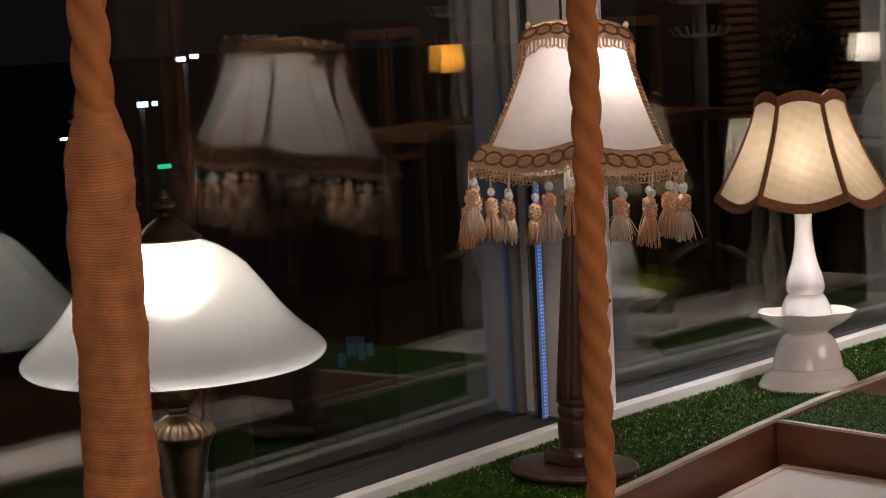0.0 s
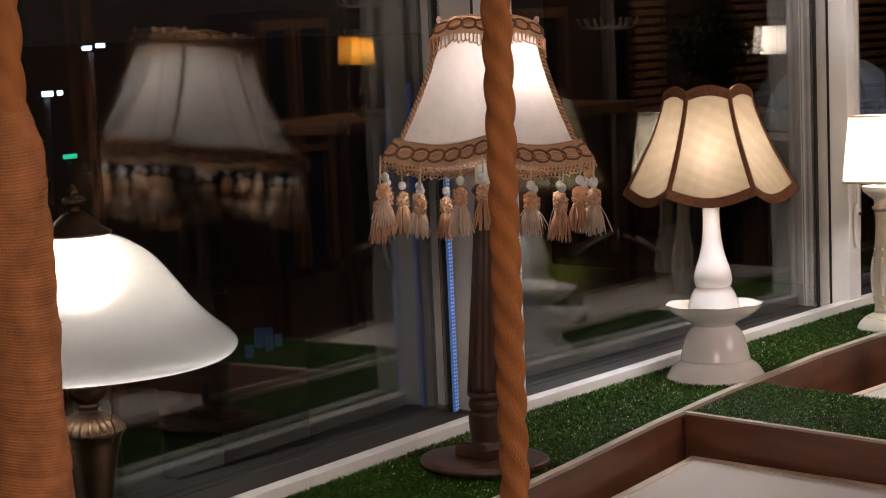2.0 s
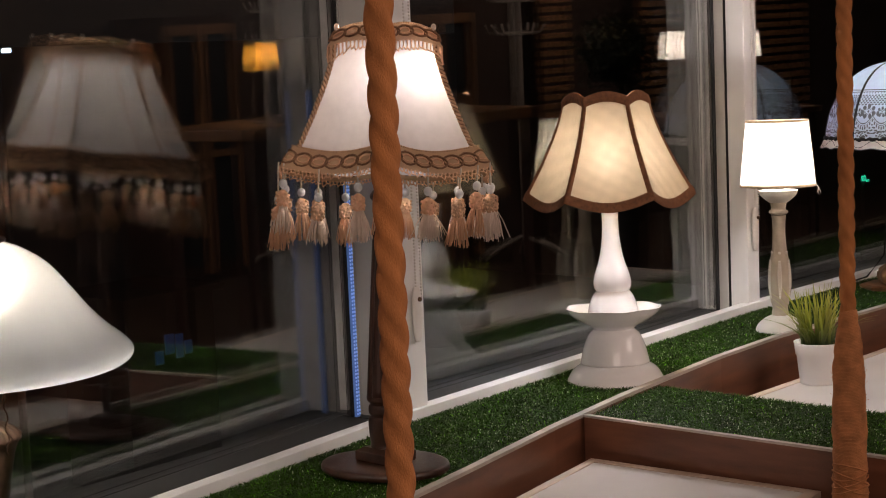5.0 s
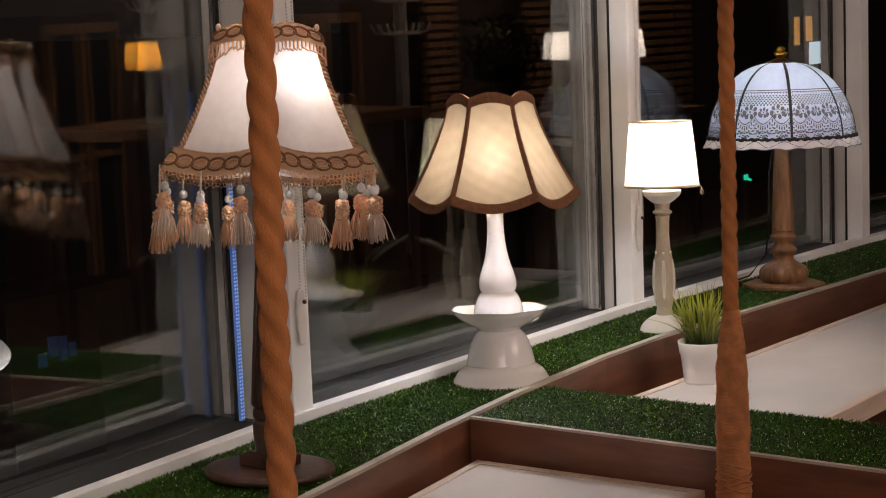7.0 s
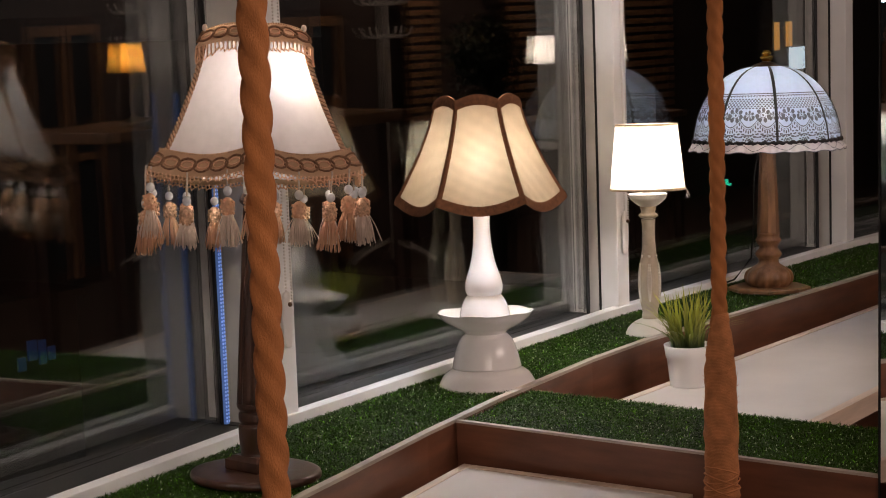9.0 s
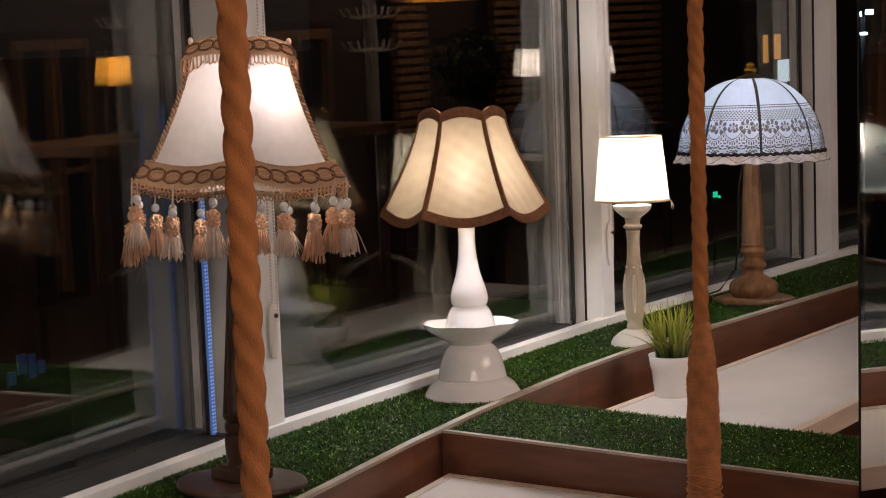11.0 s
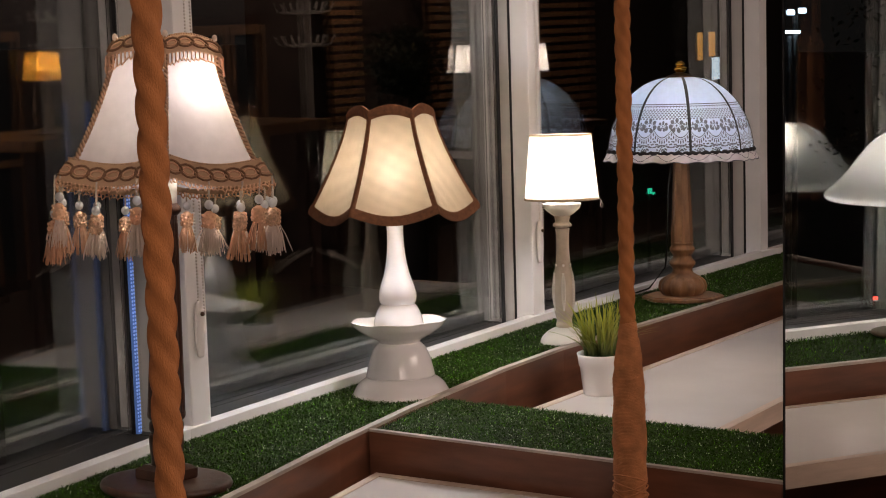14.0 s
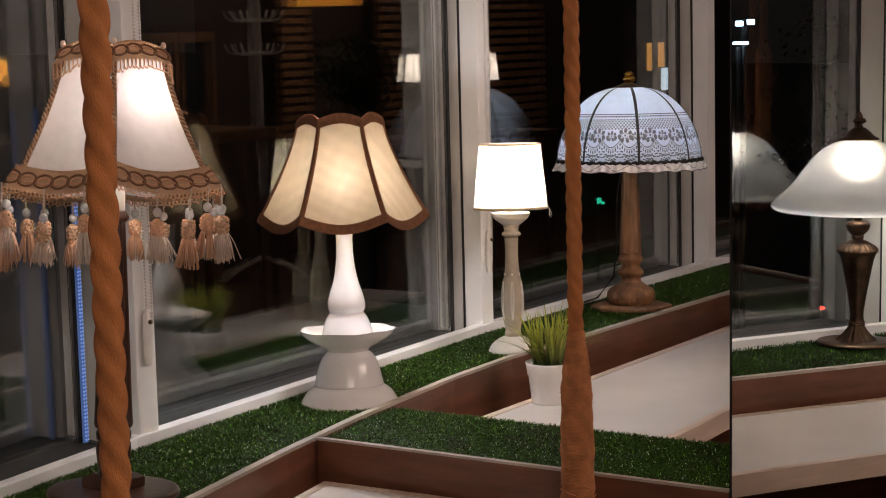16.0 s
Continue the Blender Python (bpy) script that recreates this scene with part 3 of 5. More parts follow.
def lamp_thing(name, x, y, z, label, tilt=0.0, turn=0.0, lean=0.0):
    az = math.degrees(math.atan2(y - EYE[1], x - EYE[0]))
    t = thing(name, (x, y, z), label, "table lamp", "lamps on the window ledge", turn=0)
    t.matrix_basis = pose(x, y, z, 0, 0, az - 90 + turn) @ pose(0, 0, 0, -lean, tilt, 0)
    return t


# ---- bell glass lamp with a brass foot
def glass_lamp(x, y):
    z0 = G - 0.008
    t = lamp_thing("bell_glass_lamp", x, y, z0, "brass table lamp with a white alabaster glass bell shade")
    outer = smooth_profile([(0.030, 0.490), (0.062, 0.480), (0.098, 0.456), (0.128, 0.420), (0.148, 0.393), (0.172, 0.367), (0.193, 0.349), (0.204, 0.336), (0.203, 0.327), (0.197, 0.322)], 4)
    bm = bmesh.new()
    add_grid(bm, lambda u, v: (lambda p: (p[0] * math.cos(2 * math.pi * u), p[0] * math.sin(2 * math.pi * u), p[1]))(outer[round(v * (len(outer) - 1))]), 72, len(outer) - 1, closed=True)
    part("glass_shade", bm, FROSTED, t, "white alabaster glass bell shade")
    part("cap", lathe(smooth_profile([(0.046, 0.489), (0.047, 0.492), (0.036, 0.498), (0.026, 0.508), (0.016, 0.516), (0.010, 0.519)], 3), 36), BRASS, t, "dark brass cap")
    fin = lathe(smooth_profile([(0.007, 0.518), (0.009, 0.522), (0.006, 0.525), (0.013, 0.529), (0.0155, 0.534), (0.012, 0.539), (0.007, 0.542), (0.008, 0.545), (0.005, 0.551), (0.002, 0.556)], 3), 24,
                wave=lambda a, r, z: (r * (1 + 0.06 * math.cos(12 * a)), z))
    part("finial", fin, BRASS, t, "turned brass finial")
    part("stem", lathe(smooth_profile([(0.010, 0.20), (0.010, 0.30), (0.010, 0.49)], 2), 16), BRASS, t)
    part("socket_cup", lathe(smooth_profile([(0.014, 0.262), (0.026, 0.275), (0.028, 0.290), (0.012, 0.297)], 3), 28), BRASS, t)
    part("ribbed_collar", lathe(smooth_profile([(0.047, 0.222), (0.048, 0.226), (0.040, 0.236), (0.022, 0.247), (0.013, 0.252), (0.015, 0.258), (0.012, 0.264)], 4), 96,
                                wave=lambda a, r, z: (r * (1 + (0.05 * math.cos(24 * a) if 0.015 < r < 0.0475 else 0)), z)), BRASS, t, "ribbed brass collar")
    part("urn_body", lathe(smooth_profile([(0.020, 0.045), (0.016, 0.070), (0.021, 0.110), (0.030, 0.160), (0.039, 0.205), (0.046, 0.221), (0.046, 0.224)], 5), 48), BRASS, t, "aged brass urn body")
    part("fluted_foot", lathe(smooth_profile([(0.052, 0.008), (0.040, 0.016), (0.027, 0.030), (0.017, 0.046), (0.020, 0.052), (0.017, 0.056)], 5), 96,
                              wave=lambda a, r, z: (r * (1 + (0.05 * math.cos(20 * a) if r > 0.018 and z < 0.044 else 0)), z)), BRASS, t, "fluted brass foot")
    part("base_plate", lathe([(0.090, 0.0), (0.094, 0.003), (0.092, 0.007), (0.075, 0.010), (0.0, 0.0105)][:4], 56), BRASS, t, "round brass base plate")
    bm = bmesh.new()
    add_tube(bm, [(0.028 + 0.002 * math.sin(k), -0.12, 0.34 - 0.0045 * k) for k in range(26)], 0.0012, 6)
    part("pull_chain", bm, BRASS, t, "thin pull chain")
    bulb(t, 0.430, 1.4, (0.74, 0.84, 1.0), (x, y, z0), 0.034)
    return t


glass_lamp(-1.326, -0.265)


def twisted(path, swing, radius, pitch):
    """Two strands wound round a path."""
    bm = bmesh.new()
    path = [Vector(p) for p in path]
    for start in (0.0, math.pi):
        run, pts = 0.0, []
        for k, p in enumerate(path):
            ahead = path[min(k + 1, len(path) - 1)] - path[max(k - 1, 0)]
            side = ahead.cross(Vector((0.31, 0.52, 0.12))).normalized()
            up = side.cross(ahead).normalized()
            if k:
                run += (p - path[k - 1]).length
            a = start + 2 * math.pi * run / pitch
            pts.append(p + side * swing * math.cos(a) + up * swing * math.sin(a))
        add_tube(bm, pts, radius, 6)
    return bm


# ---- fringed silk lamp on a fluted wooden column
def fringe_lamp(x, y):
    z0 = G - 0.006
    t = lamp_thing("fringed_lamp", x, y, z0, "dark wooden lamp with white silk shade and beaded tassels", tilt=2.6, lean=2.0)
    sides, turn = 6, -math.pi / 2
    prof = bell(0.087, 0.168, 0.718, 0.516, 1.36)
    level = panel_point(prof, sides, turn, 0.013, 0.009, 0.05)

    def f(s, v, out=0.0):
        """The shade sits a little crooked, its room side raised."""
        p = level(s, v, out)
        return Vector((p.x, p.y, p.z - 0.125 * p.y))
    for k in range(sides):
        part("silk_panel", add_grid(bmesh.new(), lambda u, v, k=k: f(k + min(u, 0.99999), v), 16, 20), SILK, t, "white silk panel")
        part("rib_cord", add_tube(bmesh.new(), [f(k, v / 60, 0.001) * 1.0 + Vector((math.cos(turn + 2 * math.pi * k / 6), math.sin(turn + 2 * math.pi * k / 6), 0)) * 0.004 for v in range(61)],
                                  0.0032, 8), BRAID_DARK, t, "dark taupe cord core")
        part("rib_cord", twisted([f(k, v / 240, 0.001) + Vector((math.cos(turn + 2 * math.pi * k / 6), math.sin(turn + 2 * math.pi * k / 6), 0)) * 0.004 for v in range(241)], 0.0026, 0.0022, 0.015), BRAID, t, "twisted taupe cord")
    n = sides * 16

    def band(z_up, z_low, v, flare, waves):
        """A braid band that follows the shade's edge."""
        def g(u, w):
            s = (u * sides) % sides
            p = f(s, v)
            d = Vector((p.x, p.y, 0)).normalized()
            z = z_up + (z_low - z_up) * w
            return p + d * (0.004 + flare * w) + Vector((0, 0, z + (waves * math.sin(2 * math.pi * u * n) if w > 0.95 else 0)))
        return g
    top, low = band(0.013, -0.017, 0.0, 0.017, 0.0015), band(0.024, -0.012, 1.0, 0.027, 0.002)
    part("top_braid", add_grid(bmesh.new(), top, 192, 5, closed=True), BRAID_CLOTH, t, "taupe braid band")
    part("lower_braid", add_grid(bmesh.new(), low, 240, 6, closed=True), BRAID_CLOTH, t, "taupe braid band")
    for name, g, count, w in (("top_chain_braid", top, 24, 0.45), ("lower_chain_braid", low, 40, 0.48)):
        bm = bmesh.new()
        for k in range(count):
            pts = []
            for j in range(14):
                a = 2 * math.pi * j / 14
                u = (k + 0.5 + 0.60 * math.cos(a)) / count % 1.0
                p = g(u, w + 0.27 * math.sin(a) * abs(math.sin(a)) ** 0.3)
                d = Vector((p.x, p.y, 0)).normalized()
                pts.append(p + d * (0.0022 + 0.0012 * math.cos(a)))
            add_tube(bm, pts, 0.0018, 5, closed=True)
        part(name, bm, BRAID_DARK, t, "looped chain pattern on the braid")
        # Highlights of the chain, put in as paler rings inside the loops.
        bm = bmesh.new()
        for k in range(count):
            pts = []
            for j in range(10):
                a = 2 * math.pi * j / 10
                p = g((k + 0.5 + 0.38 * math.cos(a)) / count % 1.0, w + 0.14 * math.sin(a))
                pts.append(p + Vector((p.x, p.y, 0)).normalized() * 0.0016)
            add_tube(bm, pts, 0.0013, 5, closed=True)
        part("chain_highlight", bm, FRINGE, t, "pale rings put in as highlights of the chain loops")
    for name, g, wts, count, r in (("top_edge_cord", top, 0.04, 120, 0.0016), ("lower_edge_cord", low, 0.03, 240, 0.0015)):
        bm = bmesh.new()
        for k in range(count):
            p = g(k / count, wts)
            d = Vector((p.x, p.y, 0)).normalized()
            add_ball(bm, p + d * 0.001, r, 6)
        part(name, bm, BRAID, t, "picot edge")
    # loop fringe under both braids
    for name, g, count, drop in (("top_loop_fringe", top, 90, 0.022), ("lower_loop_fringe", low, 170, 0.0065)):
        bm = bmesh.new()
        rng = random.Random(4)
        for k in range(count):
            a, b, m = g(k / count, 0.95), g(((k + 0.8) / count) % 1, 0.95), g((k + 0.4) / count, 1.0)
            dd = drop * rng.uniform(0.75, 1.15) * (1.15 - 0.55 * abs(math.sin(math.pi * 6 * k / count)) if name[0] == "t" else 1)
            q = m + Vector((m.x, m.y, 0)).normalized() * 0.002 + Vector((0, 0, -dd))
            down = Vector((0, 0, -dd))
            add_tube(bm, [a, a + down * 0.5 + (a - b) * 0.12, a + down * 0.85 + (a - b) * 0.08, q, b + down * 0.85 + (b - a) * 0.08, b + down * 0.5 + (b - a) * 0.12, b], 0.0013, 5)
        part(name, bm, FRINGE, t, "looped beige fringe")
    # ears of braid at the top corners
    for k in range(sides):
        p = top((k + 0.001) / sides, 0.0)
        part("corner_knot", add_ball(bmesh.new(), p + Vector((0, 0, 0.003)), 0.0045, 8, 1.4), FRINGE_PALE, t, "ivory knot")

    # tassels: beads on cords with knotted heads
    def skirt(rng, length):
        bm = bmesh.new()
        for _ in range(84):
            a, r = rng.uniform(0, 6.283), rng.uniform(0.2, 1) ** 0.5
            p0 = Vector((0.0065 * r * math.cos(a), 0.0065 * r * math.sin(a), 0))
            e = rng.uniform(0.78, 1.12) * length
            sp = 0.0165 * r * rng.uniform(0.6, 1.25) * (1.0 if rng.random() < 0.88 else 1.6)
            p2 = Vector((sp * math.cos(a), sp * math.sin(a), -e))
            p1 = p0.lerp(p2, 0.45) + Vector((0.002 * math.cos(a), 0.002 * math.sin(a), 0))
            add_tube(bm, [p0, p1, p2], 0.00078, 3)
        return mesh_of("skirt", bm, FRINGE if rng.random() < 0.5 else FRINGE_PALE)
    rng = random.Random(11)
    heads = []
    for _ in range(4):
        bm = bmesh.new()
        add_lathe(bm, smooth_profile([(0.003, 0.004), (0.008, 0.0), (0.0105, -0.009), (0.009, -0.017), (0.007, -0.022)], 3), 14)
        for k in range(26):
            a, z = k * 2.4, -0.001 - 0.019 * (k / 26)
            add_ball(bm, (0.0098 * math.cos(a), 0.0098 * math.sin(a), z), 0.0024, 6)
        heads.append(mesh_of("tassel_head", bm, BRAID if len(heads) % 2 else FRINGE))
    skirts = [skirt(rng, l) for l in (0.040, 0.045, 0.042, 0.038, 0.047, 0.043)]
    bead_mesh = mesh_of("bead", add_ball(bmesh.new(), (0, 0, 0), 0.0072, 16), BEAD)
    spots = [5.03, 4.62, 5.00, 5.39, 5.72, 5.93, 0.405, 0.70, 0.86, 0.98, 1.12, 3.84, 3.65, 3.40, 2.77, 2.49, 2.24, 2.02, 1.6]
    drops = [0.024, 0.018, 0.056, 0.038, 0.024, 0.026, 0.028, 0.034, 0.024, 0.036, 0.026, 0.024, 0.018, 0.026, 0.020, 0.022, 0.018, 0.022, 0.020]
    for k, s in enumerate(spots):
        p = low((s / sides) % 1, 0.95)
        d = Vector((p.x, p.y, 0)).normalized()
        p = p + d * rng.uniform(-0.004, 0.006)
        drop = 0.78 * drops[k]
        tas = new("tassel")
        tas.parent = t
        tas.matrix_basis = Matrix.Translation(p) @ pose(0, 0, 0, 0, -2.6 + rng.uniform(-4, 4), rng.uniform(0, 360)) @ Matrix.Diagonal((1.0, 1.0, 1.08, 1))
        tagged(tas, "hanging beaded tassel")
        c = new("cord", mesh_of("cord", add_tube(bmesh.new(), [(0, 0, 0.006), (0.0004, 0, -drop * 0.5), (0, 0, -drop)], 0.0016, 6), CORD_PALE))
        b = new("bead", bead_mesh)
        b.location = (0, 0, -drop - 0.006)
        h = new("tassel_head", heads[k % 4])
        h.location = (0, 0, -drop - 0.019)
        sk = new("skirt", skirts[k % 6])
        sk.location = (0, 0, -drop - 0.036)
        for o in (c, b, h, sk):
            o.parent = tas
    # column
    part("base_disc", lathe(smooth_profile([(0.106, 0.0), (0.109, 0.004), (0.108, 0.010), (0.100, 0.0135), (0.05, 0.015)], 3), 64), WOOD_DARK, t, "round dark wooden base")
    part("foot_block", add_lathe(bmesh.new(), [(0.049, 0.0145), (0.051, 0.018), (0.051, 0.032), (0.036, 0.039)], 4), WOOD_DARK, t, "four-sided foot block", False)
    part("turned_vase", lathe(smooth_profile([(0.029, 0.034), (0.025, 0.042), (0.0265, 0.055), (0.0285, 0.075), (0.0285, 0.088), (0.0255, 0.092), (0.0285, 0.098), (0.0285, 0.108), (0.026, 0.112), (0.031, 0.118), (0.032, 0.126)], 4), 40), WOOD_DARK, t)
    part("fluted_column", lathe([(0.032 - 0.012 * k / 24, 0.124 + 0.330 * k / 24) for k in range(25)], 96,
                                wave=lambda a, r, z: (r * (1 - 0.10 * (0.5 + 0.5 * math.cos(10 * a)) ** 3), z)), WOOD_DARK, t, "fluted dark wooden column")
    part("capital", lathe(smooth_profile([(0.019, 0.452), (0.025, 0.458), (0.025, 0.464), (0.020, 0.472)], 3), 32), WOOD_DARK, t)
    part("socket", lathe([(0.017, 0.470), (0.019, 0.474), (0.019, 0.52), (0.014, 0.53)], 24), CREAM_PLAIN, t, "pale lamp socket")
    bulb(t, 0.655, 1.05, (1.0, 0.95, 0.97), (x + 0.034, y - 0.050, z0), 0.024, (0.058, -0.012))
    return t


fringe_lamp(-0.530, -0.262)


# ---- linen shade on a white ceramic foot
def ceramic_lamp(x, y):
    z0 = G - 0.016
    t = lamp_thing("ceramic_lamp", x, y, z0, "white glazed ceramic lamp with a cream linen shade bound in brown", tilt=-0.3, lean=2.8)
    sides, turn = 6, -math.pi / 2 + math.pi / 6
    prof = bell(0.086, 0.172, 0.578, 0.385, 1.35)
    f = panel_point(prof, sides, turn, 0.022, 0.011, 0.02)
    for k in range(sides):
        part("linen_panel", add_grid(bmesh.new(), lambda u, v, k=k: f(k + min(u, 0.99999), v), 16, 20), LINEN, t, "cream open weave panel")

        def tape(u, w, k=k):
            a = turn + 2 * math.pi * k / sides
            s = (k + (u - 0.5) * 0.115 * (1.25 - 0.45 * w)) % sides
            return f(s, w, 0.0) + Vector((math.cos(a), math.sin(a), 0)) * (0.0016 + 0.0012 * math.sin(math.pi * u))
        part("rib_tape", add_grid(bmesh.new(), tape, 6, 24), TAPE, t, "brown woven tape")

    def rim(v, up, down, out):
        def g(u, w):
            s = (u * sides) % sides
            p = f(s, v)
            d = Vector((p.x, p.y, 0)).normalized()
            z = up + (down - up) * w
            slope = 0.55 if v > 0.5 else 0.25
            return p + d * (out + 0.0018 * math.sin(math.pi * w) - slope * z * 0.75) + Vector((0, 0, z))
        return g
    part("top_binding", add_grid(bmesh.new(), rim(0.0, 0.007, -0.014, 0.002), 180, 5, closed=True), TAPE, t, "brown woven binding")
    part("lower_binding", add_grid(bmesh.new(), rim(1.0, 0.014, -0.005, 0.002), 180, 5, closed=True), TAPE, t, "brown woven binding")
    part("lower_binding_inside", add_grid(bmesh.new(), lambda u, w: rim(1.0, 0.013, -0.005, -0.002)(u, w), 180, 3, closed=True), TAPE, t, "brown woven binding")
    part("lower_bowl", lathe(smooth_profile([(0.098, -0.010), (0.103, 0.0), (0.100, 0.006), (0.088, 0.026), (0.074, 0.037), (0.0665, 0.040)], 4), 64), CERAMIC, t, "glazed ceramic tier")
    part("upper_bowl", lathe(smooth_profile([(0.068, 0.038), (0.0705, 0.041), (0.070, 0.046), (0.063, 0.075), (0.054, 0.097), (0.046, 0.106), (0.041, 0.110)], 4), 64), CERAMIC, t, "glazed ceramic tier")
    dish = smooth_profile([(0.040, 0.108), (0.047, 0.116), (0.066, 0.126), (0.086, 0.139), (0.097, 0.1525), (0.0985, 0.1545), (0.095, 0.1535), (0.084, 0.143), (0.066, 0.131), (0.04, 0.125)], 4)
    part("fluted_dish", lathe(dish, 96, wave=lambda a, r, z: (r * (1 + 0.012 * math.cos(7 * a + 0.4) * max(0, (r - 0.05) / 0.05)), z + 0.0012 * math.cos(7 * a + 0.4) * max(0, (r - 0.06) / 0.04))), CERAMIC, t, "wavy-edged ceramic dish")
    part("lower_bulb_body", lathe(smooth_profile([(0.050, 0.122), (0.0515, 0.136), (0.050, 0.155), (0.043, 0.176), (0.036, 0.187), (0.033, 0.1895)], 4), 48), CERAMIC, t)
    part("neck", lathe(smooth_profile([(0.034, 0.1885), (0.0375, 0.196), (0.0385, 0.208), (0.034, 0.228), (0.026, 0.252), (0.0205, 0.280), (0.0175, 0.310), (0.0170, 0.340), (0.0190, 0.362), (0.0195, 0.372)], 4), 48), CERAMIC, t, "slender ceramic neck")
    part("socket", lathe([(0.012, 0.37), (0.015, 0.375), (0.015, 0.400), (0.012, 0.408)], 20), PLASTIC_WHITE, t, "white lamp socket")
    bulb(t, 0.452, 5.4, (0.86, 0.91, 1.0), (x, y, z0), 0.026)
    return t


ceramic_lamp(0.278, -0.178)


# ---- small cream carved lamp
def cream_lamp(x, y):
    z0 = G - 0.012
    t = lamp_thing("cream_lamp", x, y, z0, "small cream carved lamp with a white drum shade", lean=2.5)
    f = lambda u, v: ((0.071 + 0.015 * v) * math.cos(2 * math.pi * u), (0.071 + 0.015 * v) * math.sin(2 * math.pi * u), 0.486 - 0.150 * v)
    part("paper_shade", add_grid(bmesh.new(), f, 64, 12, closed=True), PAPER, t, "thin white drum shade")
    for name, v0, v1 in (("top_binding", -0.005, 0.022), ("lower_binding", 0.970, 1.005)):
        part(name, add_grid(bmesh.new(), lambda u, v: tuple(c * (1.012 if i < 2 else 1) for i, c in enumerate(f(u, v0 + (v1 - v0) * v))), 64, 2, closed=True), PAPER_TRIM, t, "thin gold beige binding")
    for k in range(6):
        a = 2 * math.pi * (k + 0.2) / 6
        part("shade_wire", add_tube(bmesh.new(), [((0.070 + 0.015 * v) * math.cos(a), (0.070 + 0.015 * v) * math.sin(a), 0.484 - 0.146 * v) for v in (0, 0.5, 1)], 0.0009, 5), PAPER_TRIM, t)
    part("thread_loop", add_tube(bmesh.new(), [(0.086, 0, 0.338), (0.091, 0, 0.331), (0.089, 0, 0.320), (0.093, 0, 0.313), (0.095, 0, 0.322), (0.091, 0, 0.331)], 0.0007, 4), CORD_PALE, t, "loose thread")
    part("cup", lathe(smooth_profile([(0.016, 0.296), (0.026, 0.302), (0.040, 0.314), (0.0435, 0.322), (0.043, 0.327), (0.03, 0.328)], 4), 48), CREAM_PLAIN, t, "turned cream cup")
    part("collar", lathe(smooth_profile([(0.015, 0.270), (0.0215, 0.274), (0.0215, 0.279), (0.0165, 0.283), (0.0175, 0.292), (0.019, 0.298), (0.016, 0.300)], 3), 40), CREAM_CARVED, t)
    part("carved_column", lathe(smooth_profile([(0.0175, 0.036), (0.0195, 0.044), (0.0175, 0.054), (0.022, 0.075), (0.0265, 0.105), (0.0265, 0.130), (0.0225, 0.160), (0.0175, 0.186), (0.0150, 0.215), (0.0145, 0.245), (0.0165, 0.268)], 4), 48), CREAM_CARVED, t, "carved cream column")
    bm = bmesh.new()
    for j in range(6):
        a0 = 2 * math.pi * (j + 0.5) / 6
        for k in range(13):
            z = 0.078 + 0.0068 * k
            r = 0.0262 - 0.9 * max(0, z - 0.135) * 0.13 - 0.5 * max(0, 0.10 - z) * 0.28
            for sgn in (-1, 1):
                w = 0.20 * math.sin(math.pi * (k + 1.6) / 15.5)
                p = [(r + 0.0006) * math.cos(a0), (r + 0.0006) * math.sin(a0), z]
                q = [(r + 0.0006) * math.cos(a0 + sgn * w), (r + 0.0006) * math.sin(a0 + sgn * w), z + 0.006]
                add_tube(bm, [p, q], 0.0015, 5)
        add_ball(bm, (0.0185 * math.cos(a0), 0.0185 * math.sin(a0), 0.183), 0.0032, 8)
    part("leaf_carving", bm, CREAM_PLAIN, t, "raised leaf carving")
    part("domed_base", lathe(smooth_profile([(0.055, 0.0), (0.057, 0.004), (0.052, 0.016), (0.040, 0.028), (0.026, 0.036), (0.019, 0.038)], 4), 48), CREAM_PLAIN, t, "domed cream base")
    part("socket", lathe([(0.013, 0.327), (0.014, 0.36), (0.012, 0.37)], 20), PLASTIC_WHITE, t, "white lamp socket")
    bulb(t, 0.415, 2.6, BULB, (x, y, z0), 0.024)
    return t


cream_lamp(0.903, -0.210)


